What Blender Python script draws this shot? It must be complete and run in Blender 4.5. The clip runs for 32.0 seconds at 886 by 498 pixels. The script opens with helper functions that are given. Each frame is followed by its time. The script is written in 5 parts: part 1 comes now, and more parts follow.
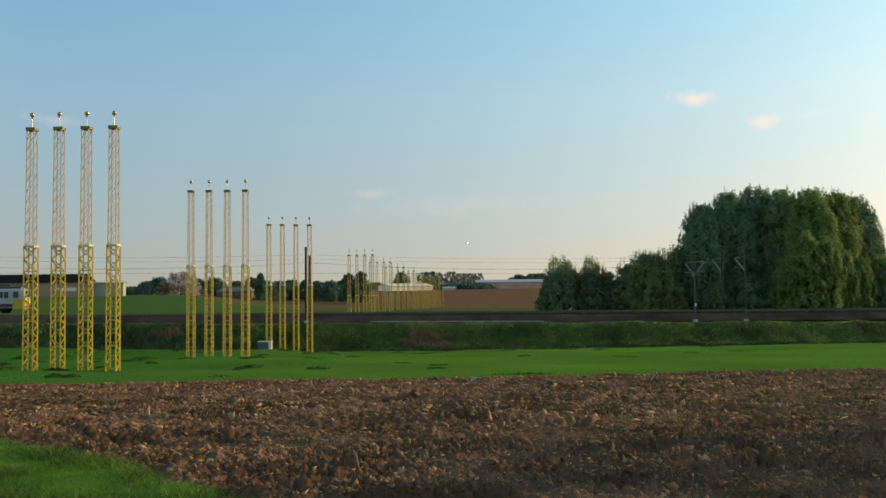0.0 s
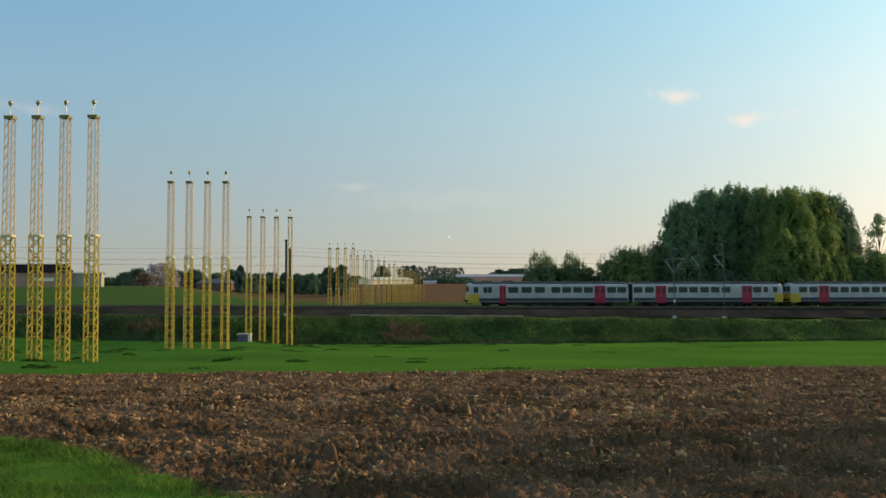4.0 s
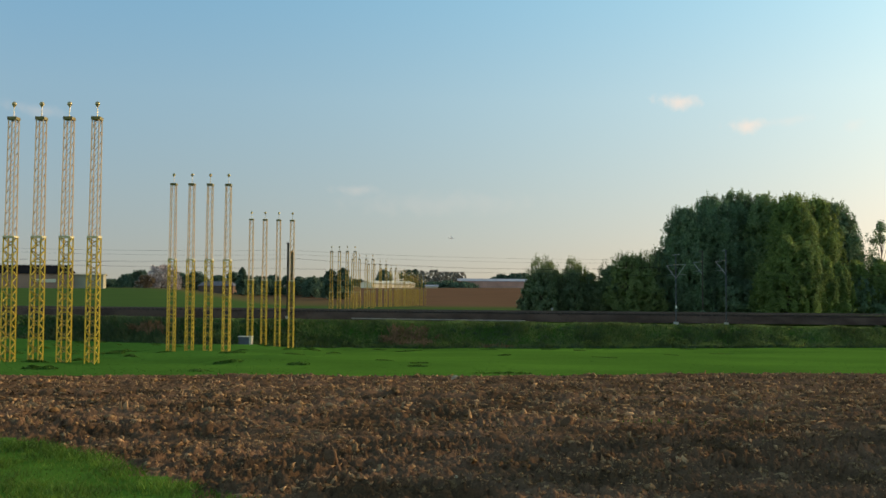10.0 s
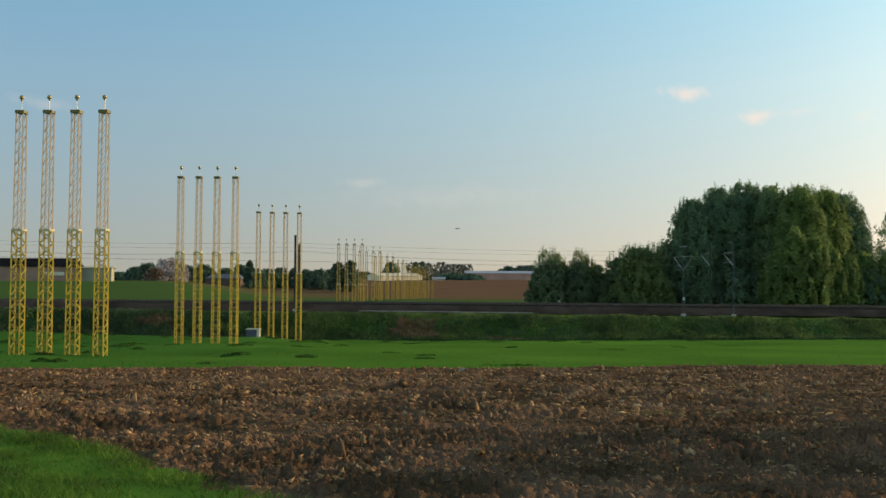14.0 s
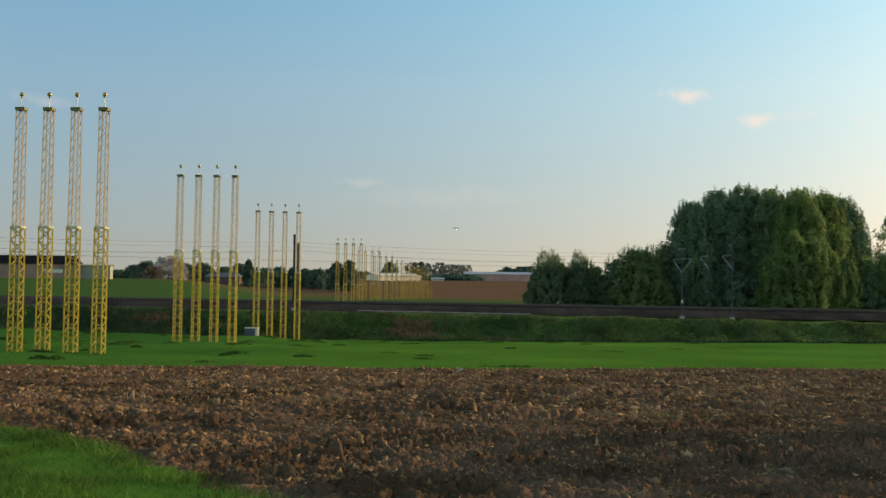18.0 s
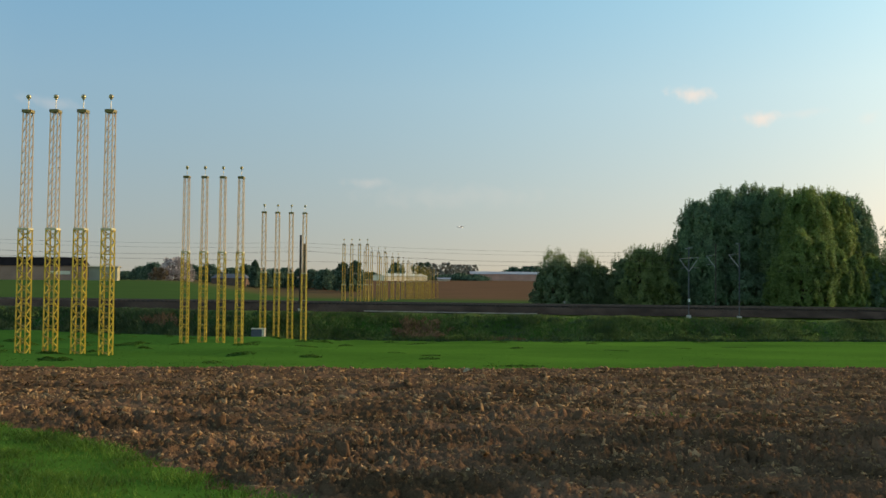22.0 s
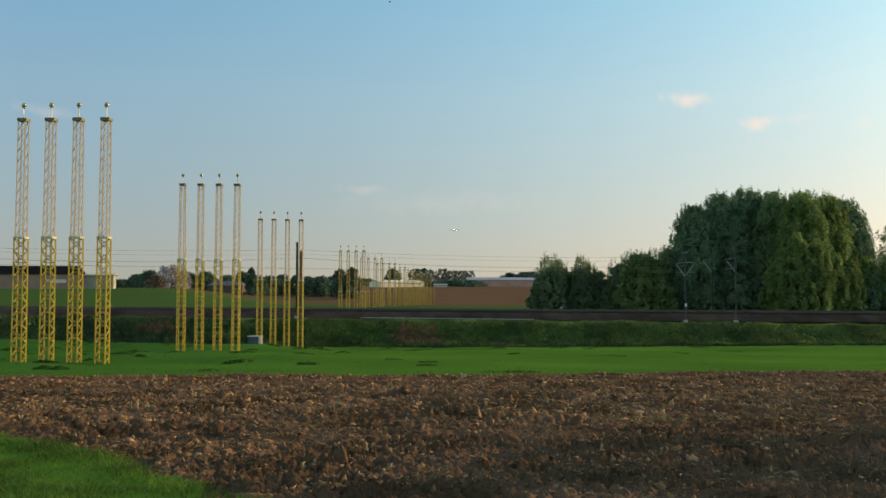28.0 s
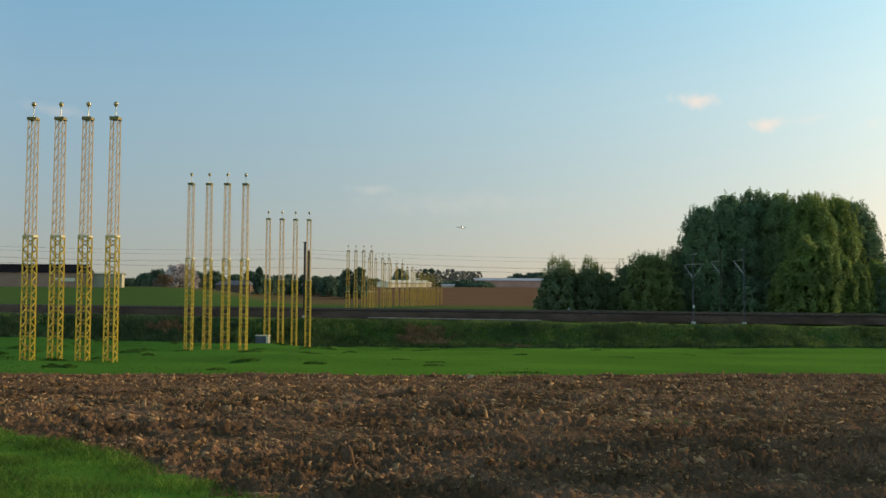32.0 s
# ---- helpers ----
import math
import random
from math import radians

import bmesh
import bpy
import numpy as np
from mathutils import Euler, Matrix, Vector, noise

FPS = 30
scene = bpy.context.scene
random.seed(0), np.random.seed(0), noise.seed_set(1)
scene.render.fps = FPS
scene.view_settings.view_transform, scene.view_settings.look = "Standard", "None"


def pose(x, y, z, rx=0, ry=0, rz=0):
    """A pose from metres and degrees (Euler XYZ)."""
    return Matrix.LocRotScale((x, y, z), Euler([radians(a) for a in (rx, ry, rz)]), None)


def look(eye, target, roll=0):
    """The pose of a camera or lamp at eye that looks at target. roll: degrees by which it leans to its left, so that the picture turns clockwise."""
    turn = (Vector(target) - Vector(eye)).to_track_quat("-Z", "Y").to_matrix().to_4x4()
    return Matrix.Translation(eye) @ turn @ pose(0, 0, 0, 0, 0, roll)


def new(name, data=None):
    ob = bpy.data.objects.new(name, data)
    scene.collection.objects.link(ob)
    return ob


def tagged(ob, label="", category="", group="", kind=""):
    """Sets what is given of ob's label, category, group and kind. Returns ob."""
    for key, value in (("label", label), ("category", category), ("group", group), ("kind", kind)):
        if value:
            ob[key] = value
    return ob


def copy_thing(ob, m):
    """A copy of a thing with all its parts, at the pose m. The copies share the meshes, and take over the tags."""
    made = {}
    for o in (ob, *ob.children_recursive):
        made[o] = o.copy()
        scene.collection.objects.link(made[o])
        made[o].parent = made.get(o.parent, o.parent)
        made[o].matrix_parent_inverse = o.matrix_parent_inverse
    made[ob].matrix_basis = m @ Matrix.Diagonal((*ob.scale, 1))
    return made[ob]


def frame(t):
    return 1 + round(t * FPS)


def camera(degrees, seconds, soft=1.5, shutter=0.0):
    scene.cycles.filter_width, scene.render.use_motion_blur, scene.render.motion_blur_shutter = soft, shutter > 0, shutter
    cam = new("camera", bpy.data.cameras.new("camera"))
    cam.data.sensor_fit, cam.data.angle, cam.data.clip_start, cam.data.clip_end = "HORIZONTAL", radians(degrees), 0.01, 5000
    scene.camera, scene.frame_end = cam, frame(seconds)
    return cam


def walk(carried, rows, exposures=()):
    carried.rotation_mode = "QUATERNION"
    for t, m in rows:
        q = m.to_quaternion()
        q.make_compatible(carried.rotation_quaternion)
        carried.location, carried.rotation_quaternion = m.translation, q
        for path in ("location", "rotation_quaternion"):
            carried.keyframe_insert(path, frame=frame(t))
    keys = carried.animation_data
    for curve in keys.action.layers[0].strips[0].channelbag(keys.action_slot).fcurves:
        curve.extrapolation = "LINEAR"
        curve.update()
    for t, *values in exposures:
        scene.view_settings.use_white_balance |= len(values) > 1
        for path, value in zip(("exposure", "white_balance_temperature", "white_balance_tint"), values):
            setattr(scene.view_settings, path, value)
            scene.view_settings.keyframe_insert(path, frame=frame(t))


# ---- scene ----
# ---- camera and its walk ----
EYE = 1.65
LENS = 51.0
cam = camera(LENS, 32.0, 1.5)
# seconds, yaw, pitch, roll: carried by hand, the feet stand still
TURNS = [
    (0, 0.000, 2.600, 0.600), (0.5, -0.001, 2.419, 0.676), (1, 0.136, 2.231, 0.563), (1.5, -0.044, 2.029, 0.430), (2, 0.039, 2.002, 0.334),
    (2.5, -0.729, 1.952, 0.183), (3, -0.893, 2.188, 0.238), (3.5, -1.284, 2.234, 0.105), (5.5, -0.714, 2.162, -0.436), (6, -0.851, 2.007, -0.238),
    (6.5, -0.717, 1.689, -0.340), (7, -0.382, 1.801, -0.538), (7.5, -0.889, 2.040, -0.357), (8, -1.314, 2.368, -0.327), (8.5, -1.507, 2.315, -0.594),
    (9, -1.313, 2.002, -0.691), (9.5, -0.966, 2.094, -0.623), (10, -1.097, 2.486, -0.421), (10.5, -1.072, 2.701, -0.441),
    (11, -0.665, 2.436, -0.454), (11.5, -1.190, 2.017, -0.688), (12, -0.714, 2.018, -0.739), (12.5, -0.690, 2.367, -0.591),
    (13, -1.039, 2.273, -0.536), (13.5, -0.671, 2.094, -0.376), (14, -0.661, 2.009, -0.321), (14.5, -0.751, 2.252, -0.220),
    (16.5, -0.607, 2.010, -0.788), (17, -0.640, 2.196, -0.794), (17.5, -0.824, 2.028, -0.732), (18, -0.733, 2.040, -0.793),
    (18.5, -0.668, 2.093, -0.697), (19, -0.629, 2.220, -0.722), (19.5, -0.451, 2.481, -0.657), (20, -0.634, 2.571, -0.558),
    (20.5, -0.448, 2.424, -0.264), (21, -0.393, 2.010, -0.341), (21.5, -0.251, 1.968, -0.485), (22, -0.347, 2.037, -0.549),
    (22.5, -0.498, 2.291, -0.470), (23, -0.343, 2.557, -0.241), (23.5, -0.083, 2.144, -0.195), (24, -0.235, 2.248, -0.578),
    (24.5, -0.353, 2.357, -0.546), (25, -0.399, 2.426, -0.325), (25.5, -0.494, 2.479, -0.282), (27.5, -0.867, 2.483, -0.381),
    (28, -0.549, 2.418, -0.187), (28.5, -0.497, 2.645, -0.131), (29, -0.225, 2.374, -0.124), (29.5, -0.223, 2.345, -0.266),
    (30, -0.441, 2.549, -0.461), (30.5, -0.346, 2.442, -0.468), (31, -0.321, 2.509, -0.540), (31.5, -0.290, 2.388, -0.469),
    (32, -0.090, 2.438, -0.480),
]
walk(cam, [(t, pose(0, 0, EYE, 90 + pitch, roll, yaw)) for t, yaw, pitch, roll in TURNS],
     exposures=((0.0, 0.1, 7500, 12), (2.0, 0.06, 7500, 12), (8.0, 0.05, 7500, 12), (9.5, 0.0, 7500, 12), (32.0, 0.0, 7500, 12)))

# ---- world, sun and exposure ----
SUN_AZ, SUN_EL = 67.0, 17.0          # degrees right of the y axis, degrees above the horizon
world = bpy.data.worlds.new("world")
scene.world = world
world.use_nodes = True
wt = world.node_tree
sky = wt.nodes.new("ShaderNodeTexSky")
sky.sky_type = "NISHITA"
sky.sun_disc = False
sky.sun_elevation = radians(SUN_EL)
sky.sun_rotation = radians(SUN_AZ)
sky.altitude = 0.0
sky.air_density, sky.dust_density, sky.ozone_density = 1.0, 1.2, 2.5
wt.nodes["Background"].inputs["Strength"].default_value = 0.213
# evening haze: the horizon takes the paler tones of the sky above it
way = wt.nodes.new("ShaderNodeTexCoord")
haze = wt.nodes.new("ShaderNodeMapping")
haze.inputs["Location"].default_value, haze.inputs["Scale"].default_value = (0, 0, 0.085), (1, 1, 0.8)
wt.links.new(way.outputs["Generated"], haze.inputs["Vector"])
wt.links.new(haze.outputs["Vector"], sky.inputs["Vector"])
sep = wt.nodes.new("ShaderNodeSeparateXYZ")
wt.links.new(way.outputs["Generated"], sep.inputs[0])
band = wt.nodes.new("ShaderNodeValToRGB")
band.color_ramp.elements[0].color, band.color_ramp.elements[1].color = (0.775, 0.565, 0.505, 1), (0.82, 1.05, 1.02, 1)
band.color_ramp.elements[0].position, band.color_ramp.elements[1].position = 0.0, 0.3
for z, col in ((0.09, (0.85, 0.735, 0.66, 1)), (0.2, (0.91, 0.94, 0.865, 1))):
    band.color_ramp.elements.new(z).color = col
wt.links.new(sep.outputs["Z"], band.inputs["Fac"])
tint = wt.nodes.new("ShaderNodeMix")
tint.data_type, tint.blend_type = "RGBA", "MULTIPLY"
tint.inputs["Factor"].default_value = 1.0
wt.links.new(sky.outputs["Color"], tint.inputs[6])
wt.links.new(band.outputs["Color"], tint.inputs[7])
# warmer air towards the sun, bluer beside it, an added fill glow opposite
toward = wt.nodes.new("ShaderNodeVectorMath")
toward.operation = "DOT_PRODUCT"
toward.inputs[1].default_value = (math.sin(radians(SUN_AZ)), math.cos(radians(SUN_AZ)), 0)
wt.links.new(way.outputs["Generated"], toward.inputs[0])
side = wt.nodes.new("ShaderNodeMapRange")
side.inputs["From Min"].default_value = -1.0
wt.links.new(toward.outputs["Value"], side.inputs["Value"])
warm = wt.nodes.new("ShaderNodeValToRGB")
# the first stop lifts the shaded sides from unseen sky
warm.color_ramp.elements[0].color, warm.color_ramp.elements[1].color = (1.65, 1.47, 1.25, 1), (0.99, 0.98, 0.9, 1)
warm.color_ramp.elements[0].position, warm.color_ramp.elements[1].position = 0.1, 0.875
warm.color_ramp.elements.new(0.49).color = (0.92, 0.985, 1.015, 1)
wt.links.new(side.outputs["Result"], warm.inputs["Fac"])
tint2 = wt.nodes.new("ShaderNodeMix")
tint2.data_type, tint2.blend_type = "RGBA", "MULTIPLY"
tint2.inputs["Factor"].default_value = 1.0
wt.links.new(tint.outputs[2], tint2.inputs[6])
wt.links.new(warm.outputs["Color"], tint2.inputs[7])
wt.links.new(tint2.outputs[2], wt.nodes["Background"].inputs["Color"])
sun_data = bpy.data.lights.new("sun", "SUN")
sun_data.energy, sun_data.angle, sun_data.color = 3.3, radians(0.6), (1.0, 0.78, 0.49)
sun = new("sun", sun_data)
sd = Vector((math.sin(radians(SUN_AZ)) * math.cos(radians(SUN_EL)), math.cos(radians(SUN_AZ)) * math.cos(radians(SUN_EL)), math.sin(radians(SUN_EL))))
sun.matrix_world = look(sd * 100, (0, 0, 0))
scene.view_settings.exposure = 0.0

# ---- materials ----


def material(name, colour, rough=0.7, metal=0.0, vary=0.25, scale=4.0, bump=0.0, fine=40.0, leaf=0.0, island=0.0, alt=None, gloss=None, dusty=0.0):
    """Principled surface with variation at two scales; alt: a second colour for the large stains; leaf: share of light passed through; dusty: roughness of the scattering grains."""
    m = bpy.data.materials.new(name)
    m.use_nodes = True
    nt = m.node_tree
    b = nt.nodes["Principled BSDF"]
    b.inputs["Roughness"].default_value, b.inputs["Metallic"].default_value = rough, metal
    b.inputs["Specular IOR Level"].default_value = gloss if gloss is not None else 0.0 if leaf or rough > 0.77 else 0.5
    b.inputs["Diffuse Roughness"].default_value = dusty
    co = nt.nodes.new("ShaderNodeTexCoord")
    n1 = nt.nodes.new("ShaderNodeTexNoise")
    n1.inputs["Scale"].default_value, n1.inputs["Detail"].default_value = scale, 5
    n2 = nt.nodes.new("ShaderNodeTexNoise")
    n2.inputs["Scale"].default_value, n2.inputs["Detail"].default_value = fine, 3
    nt.links.new(co.outputs["Object"], n1.inputs["Vector"])
    nt.links.new(co.outputs["Object"], n2.inputs["Vector"])
    ramp = nt.nodes.new("ShaderNodeValToRGB")
    c = np.array(colour)
    d = np.array(alt) if alt is not None else c * (1 - vary)
    ramp.color_ramp.elements[0].color = (*d, 1)
    ramp.color_ramp.elements[1].color = (*np.minimum(c * (1 + vary * 0.5), 1), 1)
    ramp.color_ramp.elements[0].position, ramp.color_ramp.elements[1].position = 0.36, 0.64
    nt.links.new(n1.outputs["Fac"], ramp.inputs["Fac"])
    hsv = nt.nodes.new("ShaderNodeHueSaturation")
    nt.links.new(ramp.outputs["Color"], hsv.inputs["Color"])
    val = nt.nodes.new("ShaderNodeMapRange")
    val.inputs["To Min"].default_value, val.inputs["To Max"].default_value = 1 - vary * 0.8, 1 + vary * 0.8
    nt.links.new(n2.outputs["Fac"], val.inputs["Value"])
    out = val.outputs["Result"]
    if island:
        geo = nt.nodes.new("ShaderNodeNewGeometry")
        mr = nt.nodes.new("ShaderNodeMapRange")
        mr.inputs["To Min"].default_value, mr.inputs["To Max"].default_value = 1 - island, 1 + island
        nt.links.new(geo.outputs["Random Per Island"], mr.inputs["Value"])
        mul = nt.nodes.new("ShaderNodeMath")
        mul.operation = "MULTIPLY"
        nt.links.new(mr.outputs["Result"], mul.inputs[0])
        nt.links.new(out, mul.inputs[1])
        out = mul.outputs["Value"]
    nt.links.new(out, hsv.inputs["Value"])
    nt.links.new(hsv.outputs["Color"], b.inputs["Base Color"])
    if bump:
        bp = nt.nodes.new("ShaderNodeBump")
        bp.inputs["Strength"].default_value, bp.inputs["Distance"].default_value = 0.8, bump
        nt.links.new(n2.outputs["Fac"], bp.inputs["Height"])
        nt.links.new(bp.outputs["Normal"], b.inputs["Normal"])
    if leaf:
        tr = nt.nodes.new("ShaderNodeBsdfTranslucent")
        mix = nt.nodes.new("ShaderNodeMixShader")
        mix.inputs["Fac"].default_value = leaf
        nt.links.new(hsv.outputs["Color"], tr.inputs["Color"])
        nt.links.new(b.outputs["BSDF"], mix.inputs[1])
        nt.links.new(tr.outputs["BSDF"], mix.inputs[2])
        nt.links.new(mix.outputs["Shader"], nt.nodes["Material Output"].inputs["Surface"])
    return m


def darker_left(m):
    """Darkening put into the colour: deeper bluish green towards the left end of the meadow."""
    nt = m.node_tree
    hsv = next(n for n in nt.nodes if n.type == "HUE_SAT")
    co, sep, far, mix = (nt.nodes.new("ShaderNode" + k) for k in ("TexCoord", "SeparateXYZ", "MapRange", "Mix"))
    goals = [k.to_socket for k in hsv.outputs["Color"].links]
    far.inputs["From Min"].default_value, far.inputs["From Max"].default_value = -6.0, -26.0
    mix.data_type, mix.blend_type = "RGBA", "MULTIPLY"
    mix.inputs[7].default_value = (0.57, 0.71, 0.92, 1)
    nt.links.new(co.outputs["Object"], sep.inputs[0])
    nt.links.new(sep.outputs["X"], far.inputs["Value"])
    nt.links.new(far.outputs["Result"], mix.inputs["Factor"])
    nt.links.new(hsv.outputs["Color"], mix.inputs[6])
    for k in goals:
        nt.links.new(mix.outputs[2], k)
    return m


def glow(name, colour, strength):
    m = bpy.data.materials.new(name)
    m.use_nodes = True
    b = m.node_tree.nodes["Principled BSDF"]
    b.inputs["Base Color"].default_value = (*colour, 1)
    b.inputs["Emission Color"].default_value = (*colour, 1)
    b.inputs["Emission Strength"].default_value = strength
    return m


SOIL = material("soil", (0.154, 0.086, 0.051), 0.95, vary=0.5, scale=0.6, fine=36, bump=0.018, alt=(0.092, 0.053, 0.029), dusty=0.15)
CLOD = material("clod", (0.338, 0.203, 0.106), 0.95, vary=0.45, scale=1.2, fine=50, bump=0.02, island=0.32, alt=(0.15, 0.09, 0.045), dusty=0.15)
LID = material("trough_concrete", (0.3, 0.27, 0.25), 0.9, vary=0.2, scale=1.5)
STONE = material("field_stone", (0.44, 0.36, 0.24), 0.9, vary=0.25, scale=6, fine=40)
BLADE = material("blade", (0.112, 0.195, 0.028), 0.6, vary=0.3, scale=1.3, fine=5, leaf=0.45, island=0.25, alt=(0.06, 0.112, 0.02), gloss=0.12)
WEED = material("weed", (0.152, 0.21, 0.068), 0.7, vary=0.4, scale=0.2, fine=3, leaf=0.35, island=0.25, alt=(0.075, 0.11, 0.042), gloss=0.12)
MEADOW = darker_left(material("meadow_blade", (0.07, 0.157, 0.022), 0.7, vary=0.2, scale=0.1, fine=2, leaf=0.3, island=0.18, alt=(0.054, 0.13, 0.019), gloss=0.12))
TUFT = material("tuft", (0.066, 0.145, 0.024), 0.7, vary=0.25, scale=0.3, fine=2, leaf=0.5, island=0.3, gloss=0.12)
BRAMBLE = material("bramble_leaf", (0.17, 0.25, 0.06), 0.7, vary=0.3, scale=0.25, fine=3, leaf=0.45, island=0.35, alt=(0.12, 0.18, 0.05), gloss=0.3)
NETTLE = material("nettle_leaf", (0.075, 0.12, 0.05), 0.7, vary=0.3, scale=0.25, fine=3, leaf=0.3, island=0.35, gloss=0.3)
DRYWEED = material("dry_weed", (0.27, 0.165, 0.1), 0.8, vary=0.35, scale=0.5, fine=4, leaf=0.2, island=0.4)
BALLAST = material("ballast", (0.058, 0.046, 0.038), 0.95, vary=0.35, scale=0.3, fine=14, bump=0.05, alt=(0.04, 0.032, 0.027))
RAILSTEEL = material("rail_steel", (0.15, 0.11, 0.09), 0.6, 0.6, vary=0.2)
CONCRETE = material("concrete", (0.45, 0.42, 0.39), 0.85, vary=0.15, scale=1.5, bump=0.005)
SLEEPER = material("sleeper", (0.07, 0.056, 0.048), 0.9, vary=0.2, scale=2)
YELLOW = material("yellow_paint", (0.57, 0.39, 0.03), 0.45, vary=0.14, scale=0.9, fine=20, alt=(0.44, 0.31, 0.025))
# upper legs share the yellow paint; the paling against bright sky is coloured in
YELLOWPALE = material("sky_paled_yellow_paint", (0.68, 0.5, 0.33), 0.5, vary=0.12, scale=0.9, fine=20, alt=(0.58, 0.42, 0.26))
# browner tone on the thin upper braces
BRACETAN = material("tan_brace", (0.4, 0.275, 0.17), 0.6, vary=0.2, scale=0.9, fine=20)
# shade on the front and back braces, mixed into their yellow
BRACEBROWN = material("shaded_yellow_brace", (0.36, 0.25, 0.055), 0.6, vary=0.2, scale=0.9, fine=20)
COLLAR = material("collar_paint", (0.62, 0.53, 0.29), 0.45, vary=0.12, scale=2)
YELLOWDARK = material("yellow_grating", (0.2, 0.155, 0.04), 0.6, vary=0.2, scale=2)
LAMPGREY = material("lamp_metal", (0.42, 0.33, 0.16), 0.35, 0.4, vary=0.15, scale=3)
GALVLIGHT = material("bright_galvanised_steel", (0.33, 0.33, 0.34), 0.5, 0.2, vary=0.15, scale=1.5)
MASTBROWN = material("rust_brown_steel", (0.24, 0.15, 0.07), 0.75, 0.2, vary=0.3, scale=1.0)
GOLD = material("far_yellow_paint", (0.54, 0.33, 0.04), 0.6, vary=0.2, scale=0.9, fine=20)
HALLBRICK = material("pink_brick", (0.6, 0.33, 0.25), 0.85, vary=0.15, scale=0.15, fine=2)
PLATEWHITE = material("white_enamel", (0.75, 0.73, 0.68), 0.5, vary=0.1, scale=3)
ROOFCREAM = material("cream_roof", (0.66, 0.6, 0.46), 0.7, vary=0.12, scale=0.1, fine=2)
WALLBROWN = material("brown_boards", (0.17, 0.115, 0.09), 0.85, vary=0.2, scale=0.3, fine=3)
GALV = material("galvanised_steel", (0.13, 0.135, 0.15), 0.6, 0.3, vary=0.2, scale=1.5)
DARKSTEEL = material("weathered_steel", (0.12, 0.095, 0.075), 0.75, 0.3, vary=0.3, scale=1.0)
WIRE = material("wire", (0.05, 0.045, 0.042), 0.8, 0.0, vary=0.1)
DOORGLASS = material("tinted_door_glass", (0.13, 0.02, 0.035), 0.15, vary=0.1)
GLASSMAT = material("dark_glass", (0.03, 0.045, 0.048), 0.12, vary=0.1)
TRAINWHITE = material("train_white", (0.39, 0.385, 0.39), 0.45, vary=0.1, scale=0.7, fine=9, alt=(0.33, 0.325, 0.33))
TRAINBLUE = material("train_blue", (0.012, 0.015, 0.045), 0.4, vary=0.15)
TRAINRED = material("train_red", (0.36, 0.01, 0.05), 0.4, vary=0.15, scale=0.8)
TRAINYELLOW = material("train_yellow", (0.5, 0.33, 0.03), 0.4, vary=0.12)
SKIRTGREY = material("train_skirt_grey", (0.13, 0.128, 0.135), 0.55, vary=0.2)
ROOFGREY = material("roof_grey", (0.085, 0.08, 0.08), 0.8, vary=0.25, scale=0.6)
UNDER = material("underframe", (0.035, 0.032, 0.03), 0.85, vary=0.3)
BARK = material("bark", (0.11, 0.085, 0.06), 0.95, vary=0.35, scale=2, fine=12, bump=0.04)
LEAFA = material("leaf_poplar", (0.155, 0.24, 0.12), 0.7, vary=0.3, scale=0.25, fine=2, leaf=0.42, island=0.22, alt=(0.13, 0.198, 0.112), gloss=0.4)
LEAFB = material("leaf_willow", (0.195, 0.265, 0.078), 0.7, vary=0.3, scale=0.25, fine=2, leaf=0.42, island=0.22, alt=(0.145, 0.205, 0.06), gloss=0.3)
# halfway tone for a half-lit crown, its sunlight put into the leaf colour
LEAFM = material("leaf_half_lit", (0.19, 0.27, 0.11), 0.7, vary=0.3, scale=0.25, fine=2, leaf=0.42, island=0.22, alt=(0.14, 0.205, 0.085), gloss=0.5)
LEAFD = material("leaf_pale_bush", (0.21, 0.26, 0.09), 0.7, vary=0.25, scale=0.3, fine=2, leaf=0.45, island=0.2, alt=(0.17, 0.22, 0.075), gloss=0.4)
LEAFC = material("leaf_bush", (0.145, 0.195, 0.08), 0.7, vary=0.3, scale=0.3, fine=2, leaf=0.42, island=0.22, alt=(0.13, 0.18, 0.08), gloss=0.9)
# lighter bluish green holds the distance haze in the leaf colour
LEAFFAR = material("leaf_far_hazed", (0.11, 0.17, 0.115), 0.7, vary=0.3, scale=0.1, fine=1, leaf=0.25, island=0.4)
BLOSSOM = material("blossom", (0.46, 0.39, 0.37), 0.7, vary=0.25, scale=0.3, fine=1, leaf=0.3, island=0.3)
LEAFBARE = material("leaf_budding", (0.24, 0.235, 0.2), 0.7, vary=0.25, scale=0.3, fine=1, leaf=0.3, island=0.3)
LEAFBROWN = material("leaf_brown", (0.16, 0.115, 0.075), 0.7, vary=0.25, scale=0.3, fine=1, leaf=0.3, island=0.3)
BRICKPINK = material("pale_brick", (0.42, 0.25, 0.18), 0.85, vary=0.15, scale=0.15, fine=2)
BEIGE = material("beige_render", (0.4, 0.37, 0.27), 0.85, vary=0.12, scale=0.15, fine=2)
PALEWALL = material("pale_cladding", (0.8, 0.69, 0.5), 0.6, vary=0.1, scale=0.1, fine=2)
ROOFDARK = material("dark_roof", (0.03, 0.022, 0.021), 0.8, vary=0.2, scale=0.2, fine=3)
ROOFSLATE = material("slate_roof", (0.085, 0.09, 0.11), 0.7, vary=0.2, scale=0.3, fine=3)
ROOFPALE = material("metal_roof", (0.3, 0.28, 0.3), 0.5, 0.2, vary=0.12, scale=0.1, fine=2)
BOXBLUE = material("cabinet_grey", (0.085, 0.09, 0.115), 0.55, vary=0.12, scale=2)
